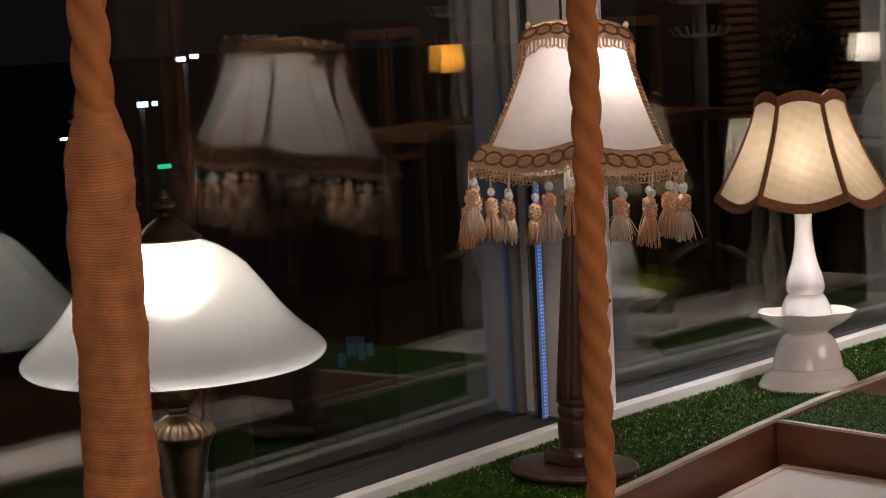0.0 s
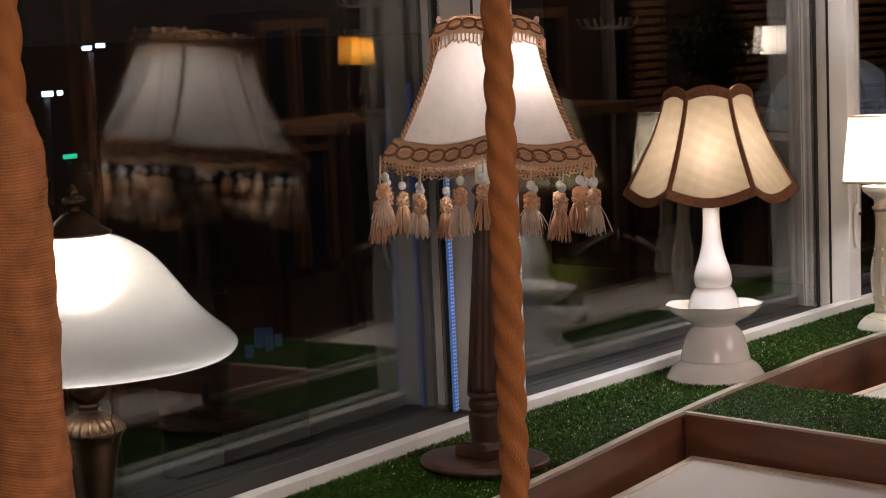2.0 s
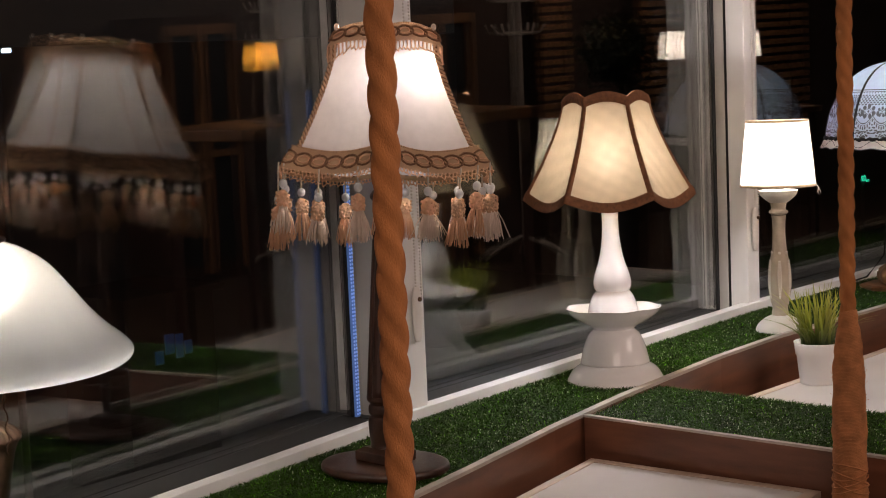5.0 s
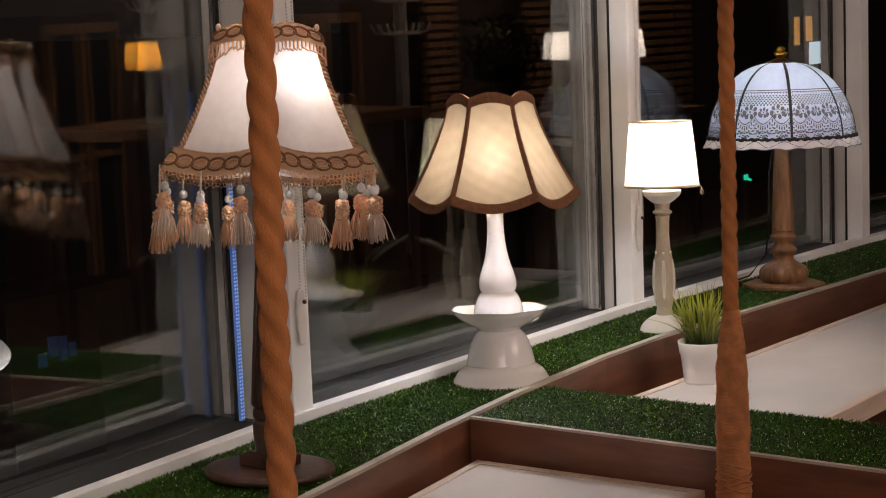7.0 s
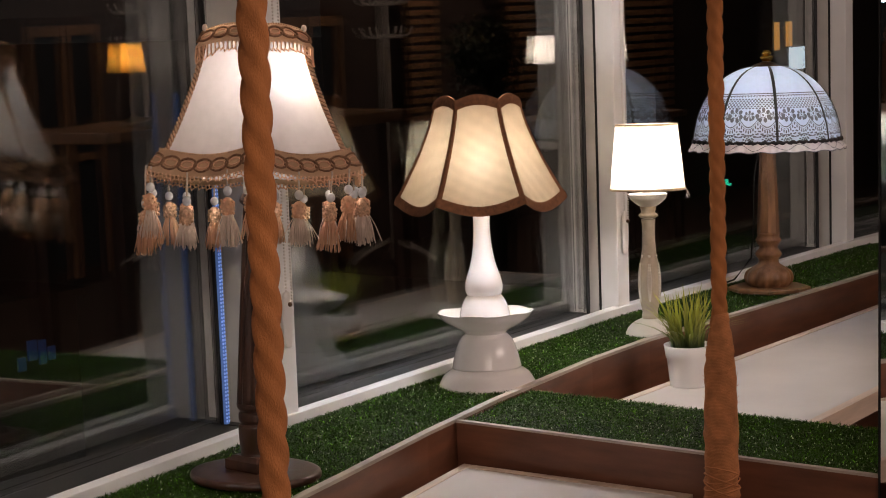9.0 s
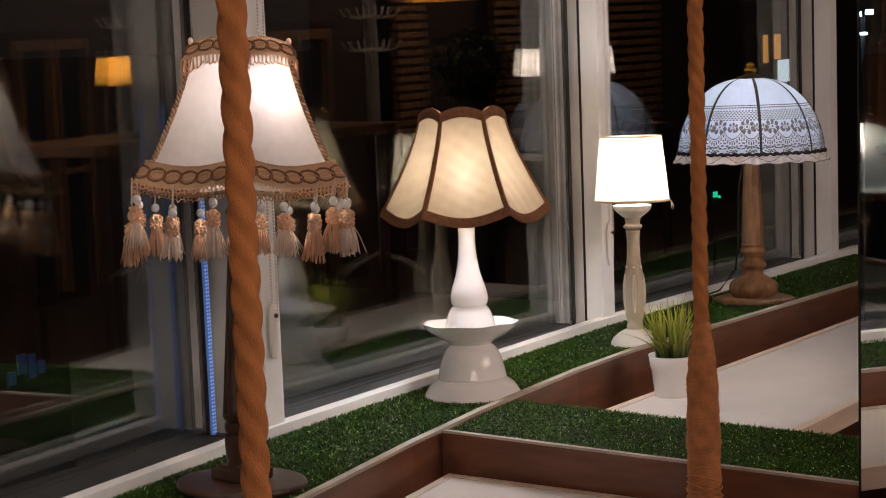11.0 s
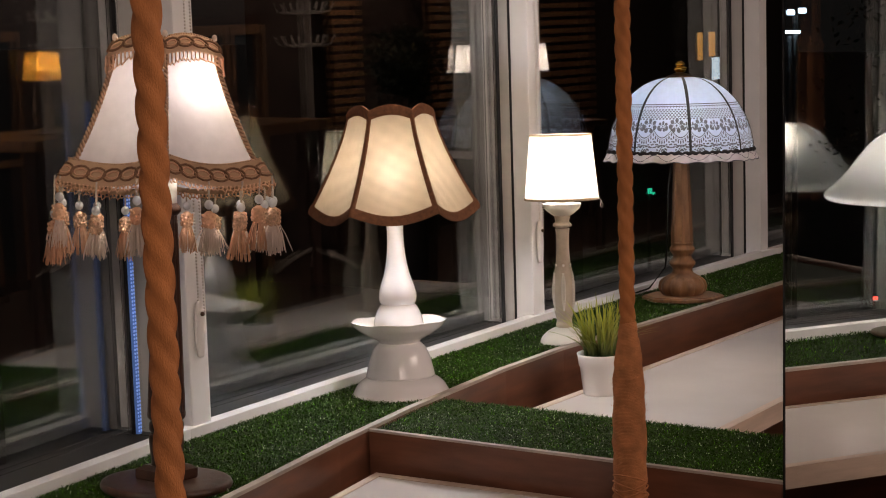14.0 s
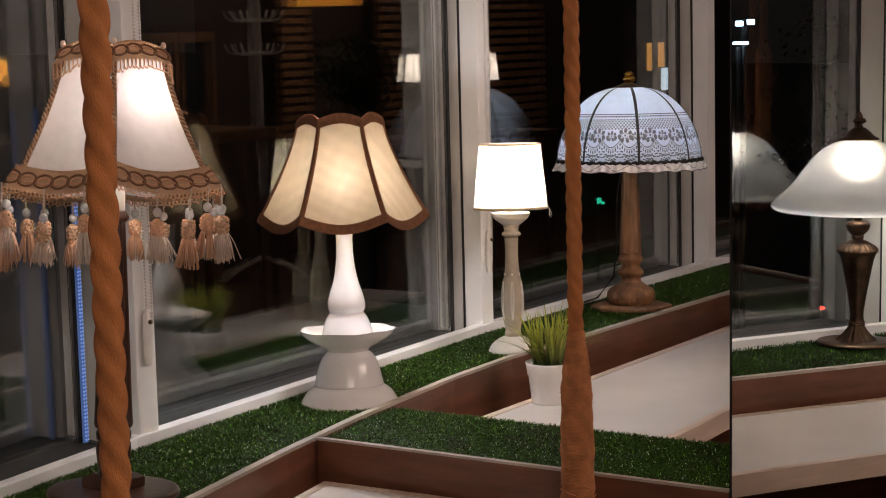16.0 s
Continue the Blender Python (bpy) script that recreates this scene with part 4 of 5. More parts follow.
# ---- domed lace lamp on a carved wooden foot
def lace_lamp(x, y):
    z0 = G - 0.010
    t = lamp_thing("lace_dome_lamp", x, y, z0, "carved wooden lamp with a bluish white satin dome and black lace", lean=2.0)
    sides = 8
    turn = -math.pi / 2 + 0.13

    def prof(v):
        a = v * math.radians(84)
        return 0.018 + 0.173 * math.sin(a) ** 0.92, 0.374 + 0.211 * math.cos(a)
    f = panel_point(prof, sides, turn, 0.0, 0.0, -0.035)
    for k in range(sides):
        part("satin_panel", add_grid(bmesh.new(), lambda u, v, k=k: f(k + min(u, 0.99999), v), 12, 24), DOME_CLOTH, t, "bluish white satin panel")

        def ribbon(u, w, k=k):
            a = turn + 2 * math.pi * k / sides
            s = (k + (u - 0.5) * (0.115 / (0.4 + 2.2 * w))) % sides
            return f(s, w) + Vector((math.cos(a), math.sin(a), 0.5)) * 0.0022
        part("rib_ribbon", add_grid(bmesh.new(), ribbon, 3, 26), BLACK_RIBBON, t, "black rib ribbon")
    # lace: net, flowers and scallops lying on the panels
    bm = bmesh.new()

    def dot(s, v, ru, rv, rot=0.0):
        vs = []
        for j in range(8):
            a = 2 * math.pi * j / 8
            du, dv = ru * math.cos(a), rv * math.sin(a)
            cu, cv = du * math.cos(rot) - dv * math.sin(rot), du * math.sin(rot) + dv * math.cos(rot)
            p = f((s + cu / 0.135) % sides, min(0.999, v + cv / 0.235))
            d = Vector((p.x, p.y, 0)).normalized()
            vs.append(bm.verts.new(p + d * 0.0016))
        bm.faces.new(vs)

    def stroke(pts, half):
        prev = None
        for s, v in pts:
            p = [f(s % sides, min(0.9999, v + e / 0.235)) for e in (-half, half)]
            p = [q + Vector((q.x, q.y, 0)).normalized() * 0.0017 for q in p]
            cur = [bm.verts.new(q) for q in p]
            if prev:
                bm.faces.new((prev[0], cur[0], cur[1], prev[1]))
            prev = cur
    stroke([(sides * k / 192, 0.565) for k in range(193)], 0.0012)
    stroke([(sides * k / 192, 0.585 + 0.004 * (k % 2)) for k in range(193)], 0.0009)
    for k in range(sides * 16):
        dot(k / 16, 0.592, 0.0012, 0.0034)
    for row in range(6):
        for k in range(sides * 15):
            dot((k + 0.5 * (row % 2)) / 15, 0.622 + 0.0175 * row, 0.0030, 0.0020)
    for k in range(sides):
        for at, big in ((0.06, 0.8), (0.24, 1.5), (0.5, 1.05), (0.76, 1.5), (0.94, 0.8)):
            s0, v0 = k + at, 0.778 - (0.006 if big > 1.2 else 0)
            for j in range(7):
                a = 2 * math.pi * j / 7 + 0.3
                ru, rv = 0.0098 * big, 0.0098 * big
                dot(s0 + ru * math.cos(a) / 0.135, v0 + rv * math.sin(a) / 0.31, 0.0036 * big, 0.0031 * big, a)
            ring = [(s0 + 0.0052 * big * math.cos(0.785 * j) / 0.135, v0 + 0.0052 * big * math.sin(0.785 * j) / 0.31) for j in range(9)]
            stroke(ring, 0.0008)
            dot(s0, v0, 0.0018 * big, 0.0018 * big)
            for e in (-1, 1):
                dot(s0 + e * 0.072 * big, v0 + 0.022, 0.0032, 0.0055, 0.7 * e)
    for k in range(sides * 3):
        s0 = k / 3
        arc = [(s0 + j / 24, 0.812 + 0.066 * math.sin(math.pi * j / 8)) for j in range(9)]
        stroke(arc, 0.0011)
        stroke([(s, v + 0.018) for s, v in arc], 0.0005)
        stroke([(s, 0.96 - 0.02 * math.sin(math.pi * j / 8)) for j, (s, v) in enumerate(arc)], 0.0009)
        for j in range(9):
            dot(arc[j][0], arc[j][1] + 0.038, 0.0017, 0.0036)
            for row in range(3):
                dot(arc[j][0] + 0.02 * (row % 2), min(0.985, arc[j][1] + 0.075 + 0.022 * row), 0.0026, 0.0016)
    part("lace_band", bm, LACE, t, "dark floral lace band", False)

    def hem(u, w):
        p = f((u * sides) % sides, 1.0)
        d = Vector((p.x, p.y, 0)).normalized()
        return p + d * (0.001 + 0.013 * w + 0.0018 * w * math.sin(60 * 2 * math.pi * u)) + Vector((0, 0, 0.000 - 0.026 * w + 0.0018 * math.sin(22 * 2 * math.pi * u) * w))
    part("ruffle", add_grid(bmesh.new(), hem, 480, 5, closed=True), RUFFLE, t, "grey white ruffled hem")
    bm = bmesh.new()
    add_tube(bm, [f((k * sides / 240) % sides, 1.0) + Vector((math.cos(turn + 2 * math.pi * k / 240), math.sin(turn + 2 * math.pi * k / 240), 0)) * 0.002
                  + Vector((0, 0, 0.0018 * math.sin(1.7 * k) - 0.002)) for k in range(240)], lambda v: 0.0046 + 0.0012 * math.sin(240 * v), 6, closed=True)
    part("black_ruche", bm, BLACK_RIBBON, t, "gathered black ribbon")
    bm = bmesh.new()
    add_tube(bm, [Vector(hem(k / 160, 0.55 + 0.28 * math.sin(k * math.pi / 5))) * 1.0 + Vector((0, 0, 0)) for k in range(160)], 0.0008, 4, closed=True)
    add_tube(bm, [Vector(hem(k / 240, 1.0)) for k in range(240)], 0.0010, 4, closed=True)
    part("hem_lace", bm, LACE, t, "dark zigzag lace line")
    part("top_cap", lathe(smooth_profile([(0.034, 0.583), (0.036, 0.587), (0.020, 0.593), (0.010, 0.597)], 3), 32), BRASS, t, "brass cap")
    part("finial", lathe(smooth_profile([(0.008, 0.596), (0.014, 0.602), (0.016, 0.609), (0.007, 0.614), (0.012, 0.618), (0.006, 0.626)], 3), 20, wave=lambda a, r, z: (r * (1 + 0.15 * math.cos(5 * a)), z)), GOLD, t, "polished yellow brass finial")
    part("column", lathe([(0.029, 0.150), (0.0285, 0.17), (0.0205, 0.375), (0.0195, 0.40)], 8), WOOD_WARM, t, "eight-sided tapered wooden column", False)
    part("turned_ring", lathe(smooth_profile([(0.030, 0.088), (0.034, 0.094), (0.034, 0.100), (0.027, 0.108), (0.024, 0.116), (0.030, 0.126), (0.0335, 0.134), (0.028, 0.144), (0.030, 0.150), (0.028, 0.153)], 3), 40), WOOD_WARM, t)
    part("gourd_foot", lathe(smooth_profile([(0.050, 0.012), (0.060, 0.022), (0.064, 0.036), (0.058, 0.052), (0.040, 0.064), (0.028, 0.072), (0.026, 0.082), (0.031, 0.090)], 4), 80,
                             wave=lambda a, r, z: (r * (1 - (0.09 * abs(math.sin(5 * a)) ** 6 if 0.015 < z < 0.06 else 0)), z)), WOOD_WARM, t, "lobed gourd-shaped wooden foot")
    part("base_plate", add_lathe(bmesh.new(), [(0.104, 0.0), (0.108, 0.003), (0.108, 0.009), (0.100, 0.013)], 8), WOOD_WARM, t, "eight-sided wooden base plate", False)
    bm = bmesh.new()
    add_tube(bm, [(-0.015, 0.03, 0.40), (-0.034, 0.03, 0.30), (-0.037, 0.035, 0.18), (-0.045, 0.06, 0.08), (-0.09, 0.08, 0.02), (-0.125, 0.05, 0.012)], 0.0024, 8)
    part("power_cord", bm, STEEL_DARK, t, "thin dark power cord")
    bulb(t, 0.462, 1.25, (0.86, 0.91, 1.0), (x, y, z0), 0.015)
    return t


lace_lamp(1.572, -0.190)


# ---------------------------------------------------------------- potted plastic grass
pot = thing("potted_grass", (0.706, -0.412, TABLE + 0.0005), "yellow green plastic grass in a white plastic pot", "plant")
part("pot", lathe([(0.030, 0.0), (0.0385, 0.0), (0.040, 0.003), (0.0465, 0.062), (0.0485, 0.063), (0.0515, 0.086), (0.0525, 0.090), (0.050, 0.0905), (0.0465, 0.075), (0.01, 0.074)], 48), PLASTIC_WHITE, pot, "white plastic pot")
part("soil", lathe([(0.046, 0.070), (0.0455, 0.0775)], 24), SOIL, pot)
rng = random.Random(5)
blades = []
for v in range(8):
    bm = bmesh.new()
    h, out, w = rng.uniform(0.085, 0.165), (0.012, 0.03, 0.045, 0.06, 0.075, 0.09, 0.11, 0.02)[v], rng.uniform(0.0018, 0.0031)
    prev = None
    for k in range(7):
        q = k / 6
        x, z = out * q ** 1.8, h * q * (1 - 0.22 * q * out / 0.06)
        ww = w * (1 - q ** 2.2) + 0.0002
        cur = [bm.verts.new((x, -ww, z)), bm.verts.new((x + 0.0006, 0, z + 0.0003)), bm.verts.new((x, ww, z))]
        if prev:
            bm.faces.new((prev[0], prev[1], cur[1], cur[0]))
            bm.faces.new((prev[1], prev[2], cur[2], cur[1]))
        prev = cur
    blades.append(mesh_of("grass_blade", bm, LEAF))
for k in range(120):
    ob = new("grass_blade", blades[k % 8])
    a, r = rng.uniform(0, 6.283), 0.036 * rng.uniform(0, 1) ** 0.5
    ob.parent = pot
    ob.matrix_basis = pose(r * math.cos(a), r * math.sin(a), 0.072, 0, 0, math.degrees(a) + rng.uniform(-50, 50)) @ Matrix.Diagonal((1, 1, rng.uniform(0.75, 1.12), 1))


# ---------------------------------------------------------------- blind chains and their weights on the posts
def blind_chain(x, y, z_low):
    t = thing("blind_chain", (x, y, 0), "white beaded blind chain with an oval cord weight", "blind chain", "blind chains")
    bm = bmesh.new()
    z = z_low + 0.07
    while z < 2.7:
        res = bmesh.ops.create_icosphere(bm, subdivisions=1, radius=0.0026)
        bmesh.ops.translate(bm, verts=res["verts"], vec=(0.0, 0.0, z))
        res = bmesh.ops.create_icosphere(bm, subdivisions=1, radius=0.0026)
        bmesh.ops.translate(bm, verts=res["verts"], vec=(0.012, -0.003, z + 0.003))
        z += 0.0062
    part("bead_string", bm, PLASTIC_WHITE, t)
    bm = add_lathe(bmesh.new(), smooth_profile([(0.004, z_low - 0.012), (0.009, z_low - 0.008), (0.012, z_low + 0.02), (0.0125, z_low + 0.06), (0.009, z_low + 0.088), (0.004, z_low + 0.094)], 4), 24)
    bmesh.ops.transform(bm, matrix=Matrix.Diagonal((1, 0.55, 1, 1)), verts=bm.verts)
    part("cord_weight", bm, PLASTIC_WHITE, t, "oval white cord weight")
    part("screw", add_ball(bmesh.new(), (0.0, -0.0085, z_low + 0.070), 0.0045, 10), BRASS, t, "small metal screw")
    return t


for x, y in POSTS[2:4]:
    blind_chain(x + 0.042, y - 0.024, G + 0.150)

# glazing spacer bar beside the second post; its reflected blue light is made a glow
SPACER_BLUE = glowing("blue reflected light on the spacer", (0.08, 0.17, 0.46), 0.22)
SPACER_DOT = glowing("pale blue reflected light on spacer dots", (0.30, 0.48, 1.0), 0.30)
strip = thing("lit_spacer", (-0.272, 0.035, G - 0.002), "perforated spacer bar of the glazing, reflected blue light put in as glow", "LED strip", turn=5)
part("channel", box((-0.005, 0.0, 0.0), (0.005, 0.006, 0.62)), SPACER_BLUE, strip, "blue lit channel", False)
bm = bmesh.new()
for k in range(88):
    for sx in (-0.0032, 0.0032):
        add_box(bm, (sx - 0.0012, -0.0016, 0.004 + 0.007 * k), (sx + 0.0012, 0.0, 0.0075 + 0.007 * k))
part("spacer_dots", bm, SPACER_DOT, strip, "rows of pale dots", False)


# ---------------------------------------------------------------- the room behind, seen in the panes
def side_table(x, y, w, h):
    t = thing("console_table", (x, y, 0), "narrow wooden console table in the dim room", "table")
    part("top", box((-w / 2, -0.18, h - 0.035), (w / 2, 0.18, h), 0.004), WOOD_WARM, t, "", False)
    for sx in (-1, 1):
        for sy in (-1, 1):
            part("leg", box((sx * (w / 2 - 0.04) - 0.02, sy * 0.14 - 0.02, 0), (sx * (w / 2 - 0.04) + 0.02, sy * 0.14 + 0.02, h - 0.036), 0.003), WOOD_DARK, t, "", False)
    return t


def small_lamp(x, y, z, r, h, cloth_mat, watts, colour, label, stem=0.30):
    t = thing("pleated_lamp", (x, y, z), label, "table lamp")
    part("shade", add_grid(bmesh.new(), lambda u, v: ((r * (0.78 + 0.22 * v) * (1 + 0.05 * math.cos(18 * 2 * math.pi * u))) * math.cos(2 * math.pi * u),
                                                       (r * (0.78 + 0.22 * v) * (1 + 0.05 * math.cos(18 * 2 * math.pi * u))) * math.sin(2 * math.pi * u), stem + h - h * v), 144, 6, closed=True), cloth_mat, t, "pleated lit shade")
    part("foot", lathe(smooth_profile([(0.05, 0.0), (0.045, 0.012), (0.012, 0.03), (0.018, stem * 0.4), (0.010, stem * 0.7), (0.010, stem + 0.03)], 4), 24), BRASS, t)
    bulb_lamp("bulb_light", (x, y, z + stem + h * 0.5), watts, colour, 0.03)
    return t


AMBER = cloth("amber pleated cloth", (0.6, 0.34, 0.08), (0.98, 0.60, 0.16), 0.5)
AMBER_BIG = cloth("yellow pleated cloth", (0.6, 0.40, 0.10), (0.95, 0.66, 0.18), 0.5)
side_table(1.63, -1.33, 0.8, 1.255)
small_lamp(1.515, -1.29, 1.2555, 0.037, 0.088, AMBER, 0.62, (1.0, 0.70, 0.32), "small pleated amber lamp on the console table", 0.162)
side_table(1.2, -3.05, 0.9, 0.92)
small_lamp(1.24, -3.02, 0.921, 0.13, 0.20, AMBER_BIG, 1.2, (1.0, 0.7, 0.3), "yellow pleated lamp on the console table")
side_table(5.9, -3.05, 0.8, 0.95)
small_lamp(5.76, -3.0, 0.951, 0.075, 0.15, PAPER, 2.0, BULB, "small white lit lamp on the console table")


pendant = thing("pendant_lamp", (3.90, -2.27, 3.05), "amber cloth pendant lamp hanging from the ceiling", "pendant lamp")
part("cord", lathe([(0.003, -1.21), (0.003, -0.02)], 8), STEEL_DARK, pendant, "thin black cord")
part("ceiling_rose", lathe([(0.05, -0.025), (0.05, -0.002)], 24), STEEL_DARK, pendant)
part("shade", add_grid(bmesh.new(), lambda u, v: ((0.10 + 0.045 * v) * (1 + 0.02 * math.cos(96 * math.pi * u)) * math.cos(2 * math.pi * u), (0.10 + 0.045 * v) * (1 + 0.02 * math.cos(96 * math.pi * u)) * math.sin(2 * math.pi * u), -1.19 - 0.20 * v), 192, 6, closed=True), AMBER, pendant, "amber pleated shade")
bulb_lamp("bulb_light", (3.90, -2.27, 1.76), 1.6, (1.0, 0.66, 0.30), 0.03)

bush = thing("potted_bush", (3.92, -2.14, 0), "round dark green bush on a tall dark planter", "plant")
part("planter", lathe(smooth_profile([(0.12, 0.0), (0.13, 0.02), (0.10, 0.30), (0.12, 0.80), (0.15, 0.98), (0.155, 1.0), (0.14, 1.0), (0.12, 0.96)], 4), 32), STEEL_DARK, bush, "tall dark planter")
part("stem", add_tube(bmesh.new(), [(0, 0, 0.95), (0.01, 0, 1.1), (0, 0.01, 1.3)], lambda v: 0.014 - 0.006 * v, 8), WOOD_DARK, bush)
leaf_rng = random.Random(31)
bm = bmesh.new()
for k in range(1500):
    z, a = leaf_rng.uniform(-1, 1), leaf_rng.uniform(0, 6.283)
    r = 0.17 * leaf_rng.uniform(0.35, 1.08) * (1 + 0.18 * math.sin(3 * a + 4 * z))
    p = Vector((r * math.sqrt(1 - z * z) * math.cos(a), r * math.sqrt(1 - z * z) * math.sin(a), 1.36 + r * z))
    u = Vector((leaf_rng.uniform(-1, 1), leaf_rng.uniform(-1, 1), leaf_rng.uniform(-1, 1))).normalized() * 0.022
    v = u.cross(Vector((leaf_rng.uniform(-1, 1), leaf_rng.uniform(-1, 1), 1))).normalized() * 0.010
    bm.faces.new([bm.verts.new(q) for q in (p - u, p + v, p + u, p - v)])
tagged(part("crown", bm, DARK_LEAF, bush, "dense dark leaves", False), kind="stuff")


def slatted_screen(x, y, w, z0, count, step):
    t = thing("slatted_screen", (x, y, 0), "wooden slatted wall screen in the dim room", "screen", "slatted screens")
    for k in range(count):
        part("slat", box((-w / 2, 0, z0 + step * k), (w / 2, 0.02, z0 + step * k + step * 0.6), 0.002), WOOD_WARM, t, "", False)
    for sx in (-w / 2 + 0.05, w / 2 - 0.05):
        part("upright", box((sx - 0.02, -0.03, 0.0), (sx + 0.02, -0.001, z0 + step * count)), WOOD_DARK, t, "", False)
    return t


slatted_screen(8.55, -4.75, 1.1, 0.6, 22, 0.062)
slatted_screen(7.0, -4.75, 0.34, 0.6, 24, 0.058)

stand = thing("coat_stand", (6.14, -4.4, 0), "wooden coat stand with curved hooks in the dim room", "coat stand")
part("pole", lathe([(0.022, 0.03), (0.022, 1.70), (0.012, 1.74)], 16), EDGE, stand)
for k in range(6):
    a = 2 * math.pi * k / 6
    for z in (1.42, 1.62):
        pts = [(r * math.cos(a), r * math.sin(a), z + dz) for r, dz in ((0.02, 0.0), (0.09, -0.015), (0.14, 0.0), (0.165, 0.05))]
        part("hook", add_tube(bmesh.new(), pts, 0.008, 8), EDGE, stand)
for k in range(4):
    a = math.pi / 4 + math.pi * k / 2
    part("foot", add_tube(bmesh.new(), [(0.02 * math.cos(a), 0.02 * math.sin(a), 0.16), (0.16 * math.cos(a), 0.16 * math.sin(a), 0.09), (0.26 * math.cos(a), 0.26 * math.sin(a), 0.016)], 0.014, 8), EDGE, stand)

cab = thing("display_cabinet", (5.60, -4.75, 0), "pale framed display cabinet against the back wall", "cabinet")
part("body", box((-0.34, -0.2, 0.0), (0.34, 0.16, 1.60)), WOOD_DARK, cab, "", False)
for sx in (-0.17, 0.17):
    d = part("door", box((sx - 0.125, 0.1605, 0.12), (sx + 0.125, 0.166, 1.48)), BLACK_RIBBON, cab, "dark glazed door", False)
    for a, b in (((sx - 0.165, 0.161, 0.06), (sx - 0.126, 0.185, 1.55)), ((sx + 0.126, 0.161, 0.06), (sx + 0.165, 0.185, 1.55)), ((sx - 0.1255, 0.161, 1.49), (sx + 0.1255, 0.185, 1.55)), ((sx - 0.1255, 0.161, 0.75), (sx + 0.1255, 0.185, 0.79))):
        part("door_frame", box(a, b, 0.002), WOOD_WARM, d, "pale wooden frame", False)


# ---------------------------------------------------------------- the street below, seen through the panes
LAMP_WHITE = glowing("bluish white street light", (0.62, 0.80, 1.0), 5.0)
LAMP_GREEN = glowing("green signal light", (0.03, 0.75, 0.42), 0.9)
LAMP_RED = glowing("red signal light", (1.0, 0.05, 0.03), 4.0)
LAMP_YELLOW = glowing("yellow string light", (1.0, 0.62, 0.12), 5.0)
SHOP_WHITE = glowing("lit office window", (0.75, 0.88, 1.0), 0.9)
SHOP_ORANGE = glowing("orange lit curtain", (1.0, 0.45, 0.10), 0.5)
FAR_WALL = material("dark far facade", (0.05, 0.045, 0.04), 0.9, vary=0.3, scale=0.6)


def street_lamp(x, y, z, heads, mat, label, category="street lamp"):
    t = thing("street_lamp", (x, y, -4.0), label, category, "street lights")
    part("pole", lathe([(0.05, 0.0), (0.035, z + 4.0 - 0.05)], 10), STEEL_DARK, t)
    for dx, dz, w, h in heads:
        part("lamp_head", box((dx - w / 2, -0.05, z + 4.0 + dz - h / 2), (dx + w / 2, 0.0, z + 4.0 + dz + h / 2), 0.01), mat, t, "glowing lamp head", False)
    return t


street_lamp(9.23, 14, 1.31, [(-0.06, 0, 0.10, 0.05), (0.12, 0.02, 0.10, 0.05)], LAMP_WHITE, "far street lamp with bluish white heads")
street_lamp(8.62, 14, 0.85, [(0, 0, 0.12, 0.06), (0.16, 0, 0.05, 0.05)], LAMP_WHITE, "far street lamp with bluish white heads")
street_lamp(7.80, 14, 0.64, [(-0.15, -0.08, 0.16, 0.03), (0.05, 0.0, 0.20, 0.03), (0.2, 0.07, 0.18, 0.03)], LAMP_WHITE, "far street lamp with bluish white heads")
street_lamp(-14.55, 14, 1.77, [(-0.1, 0, 0.10, 0.07), (0.1, -0.02, 0.10, 0.07)], LAMP_WHITE, "far street lamp with bluish white heads")
street_lamp(-14.45, 14, 1.50, [(0, 0, 0.3, 0.04)], LAMP_WHITE, "far street lamp with one bluish white bar")
street_lamp(29.3, 14, -2.05, [(0, 0, 0.12, 0.11), (0.16, -0.06, 0.06, 0.05)], LAMP_GREEN, "far traffic signal showing green", "traffic light")
street_lamp(-16.0, 14, -2.09, [(0, 0, 0.09, 0.04)], LAMP_RED, "far red signal light", "traffic light")

# Added block; its glowing pieces stand in for blue lit branches.
kiosk = thing("blue_patch_block", (11.47, 14.0, -4.0), "made-up dark block carrying a blue patch for lit branches", "kiosk")
part("body", box((-0.7, 0.02, 0.0), (0.7, 1.2, 2.3)), FAR_WALL, kiosk, "", False)
part("roof", box((-0.8, -0.1, 2.3), (0.8, 1.3, 2.38)), FAR_WALL, kiosk, "", False)
PATCH_BLUE = glowing("blue patch glow", (0.04, 0.10, 0.30), 0.07)
for x0, x1, z0, z1 in ((-0.28, -0.16, 1.52, 1.68), (-0.12, 0.02, 1.62, 1.86), (0.05, 0.16, 1.55, 1.84), (0.19, 0.30, 1.58, 1.74)):
    part("window", box((x0, -0.01, z0), (x1, 0.018, z1), 0.005), PATCH_BLUE, kiosk, "glowing piece of the blue patch", False)
street_lamp(8.85, 14, 0.16, [(0, 0, 0.16, 0.05)], LAMP_GREEN, "far green street sign light", "street sign")

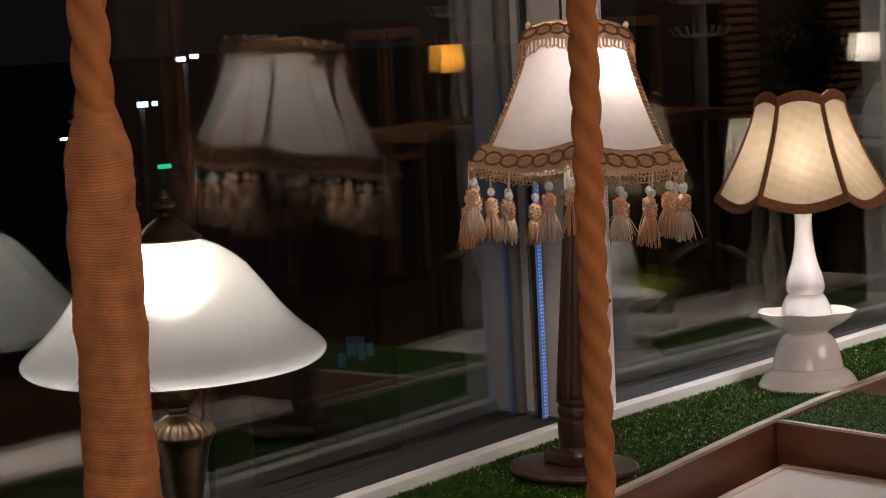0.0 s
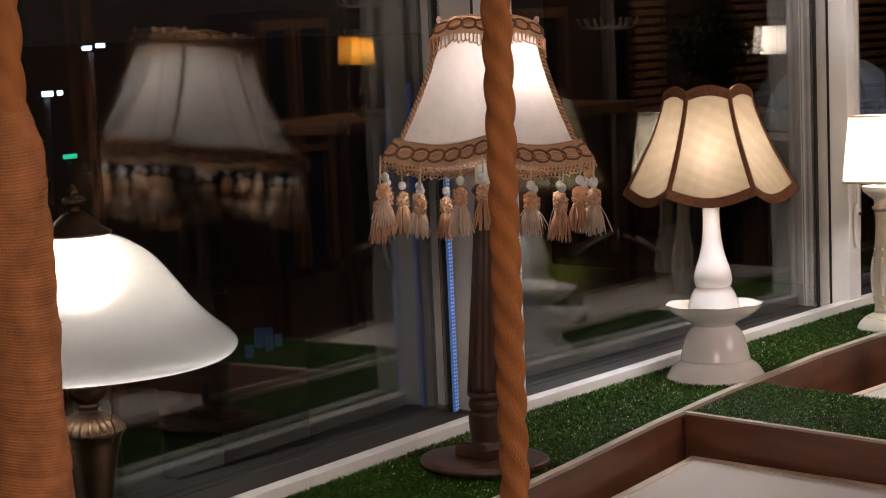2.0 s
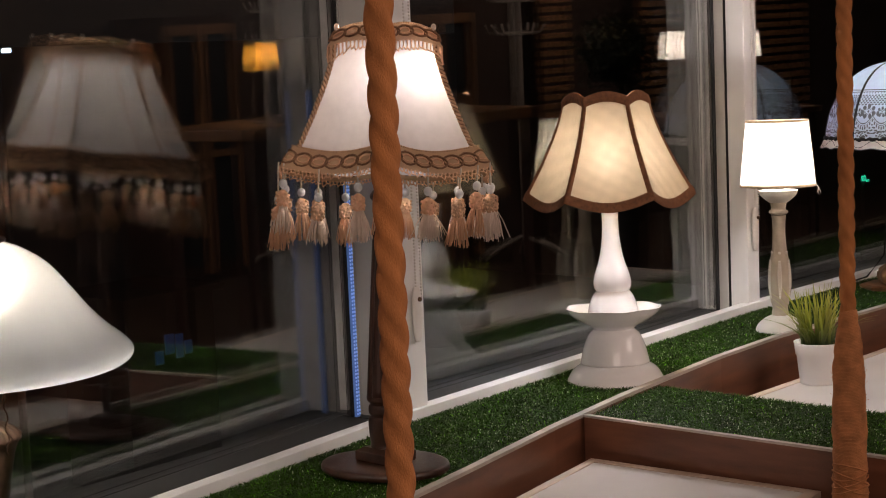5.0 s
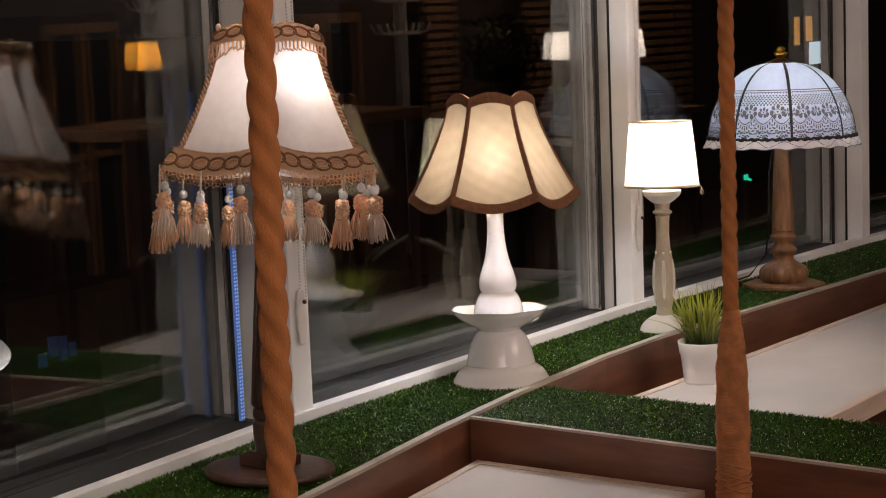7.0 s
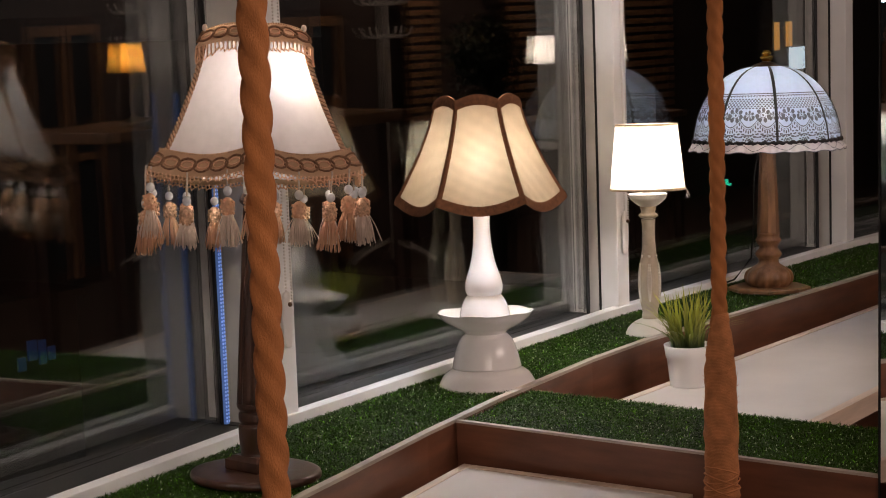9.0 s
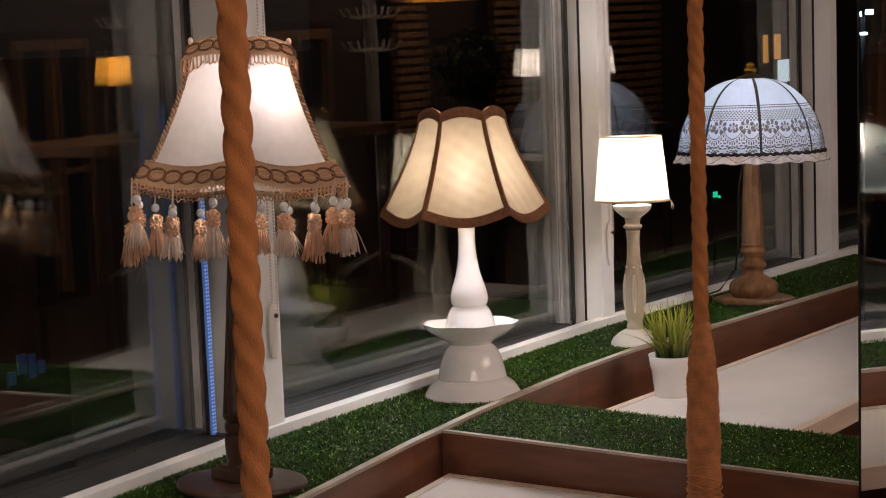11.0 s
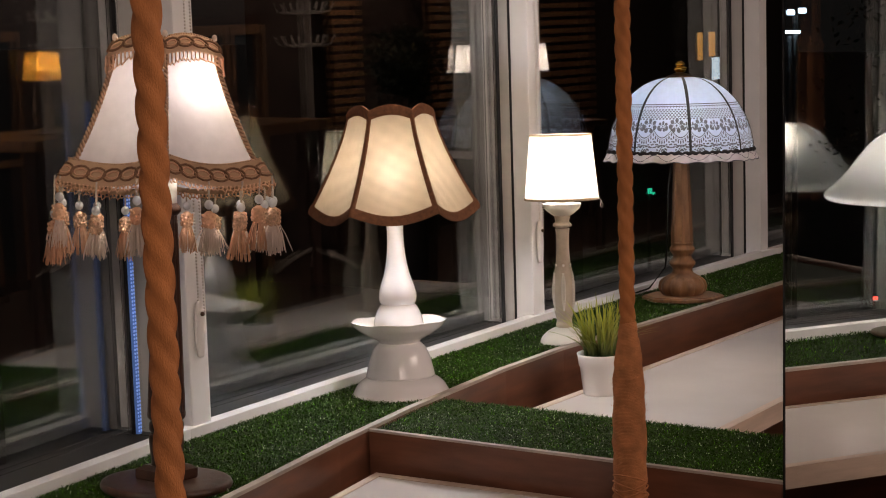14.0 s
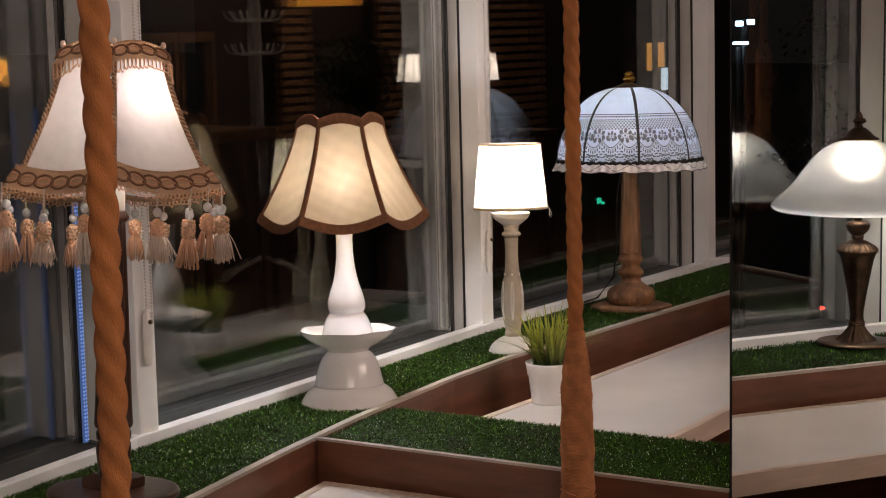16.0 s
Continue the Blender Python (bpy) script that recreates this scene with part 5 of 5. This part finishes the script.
tree = thing("street_tree", (-15.9, 14.0, -4.0), "dark street tree hung with yellow string lights", "tree")
part("trunk", add_tube(bmesh.new(), [(0, 0, 0), (0.03, 0, 1.5), (-0.04, 0.02, 3.2), (0.02, 0, 5.2)], lambda v: 0.12 - 0.08 * v, 8), WOOD_DARK, tree)
rng = random.Random(21)
bm = bmesh.new()
for k in range(420):
    a, r, z = rng.uniform(0, 6.283), 0.95 * rng.uniform(0, 1) ** 0.5, rng.uniform(3.2, 5.9)
    r *= math.sqrt(max(0.05, 1 - ((z - 4.5) / 1.5) ** 2)) * rng.uniform(0.7, 1.15)
    p = Vector((r * math.cos(a), r * math.sin(a), z))
    u, v = Vector((rng.uniform(-1, 1), rng.uniform(-1, 1), rng.uniform(-1, 1))) * 0.045, Vector((rng.uniform(-1, 1), rng.uniform(-1, 1), rng.uniform(-1, 1))) * 0.025
    bm.faces.new([bm.verts.new(q) for q in (p - u, p + v, p + u, p - v)])
tagged(part("crown", bm, DARK_LEAF, tree, "sparse dark leaves", False), kind="stuff")
bm = bmesh.new()
for k in range(46):
    a, r = rng.uniform(0, 6.283), 0.42 * rng.uniform(0, 1) ** 0.5
    res = bmesh.ops.create_icosphere(bm, subdivisions=1, radius=rng.uniform(0.016, 0.034))
    bmesh.ops.translate(bm, verts=res["verts"], vec=(r * math.cos(a), -1.0, 4.97 + 0.9 * r * math.sin(a)))
tagged(part("string_light", bm, LAMP_YELLOW, tree, "tiny yellow string lights"), kind="stuff")

block = thing("office_block", (33.1, 14.3, -4.0), "dark far office block with a few lit windows", "building")
part("wall", box((-6, 0, 0), (6, 8, 9.0)), FAR_WALL, block, "", False)
part("roof", box((-6.2, -0.2, 9.0), (6.2, 8.2, 9.3)), FAR_WALL, block, "", False)
for a, b, m, l in (((-0.2, 3.98), (1.3, 4.45), SHOP_WHITE, "bluish lit window"), ((-0.9, 4.42), (-0.72, 5.0), SHOP_ORANGE, "orange lit curtain window"), ((-0.35, 4.48), (-0.1, 5.0), SHOP_ORANGE, "orange lit curtain window"), ((1.55, 4.0), (1.75, 5.1), SHOP_WHITE, "narrow lit window")):
    w = part("window", box((a[0], -0.06, a[1]), (b[0], -0.02, b[1])), m, block, l, False)
    part("window_frame", box((a[0] - 0.06, -0.02, a[1] - 0.06), (b[0] + 0.06, -0.001, b[1] + 0.06)), STEEL_DARK, w, "dark frame", False)


# unseen housings, added above the fill lights
for x, y, wide, deep in ((-3.9, -3.7, 1.15, 0.65), (0.6, -3.6, 1.15, 0.65), (6.8, -3.2, 0.65, 0.35), (3.2, -3.4, 0.65, 0.35)):
    c = thing("fill_housing", (x, y, 2.94), "unseen flat white panel added above a fill light", "ceiling light", "ceiling lights")
    part("housing", box((-wide, -deep, 0.0), (wide, deep, 0.11), 0.006), WHITE_PAINT, c, "white housing", False)
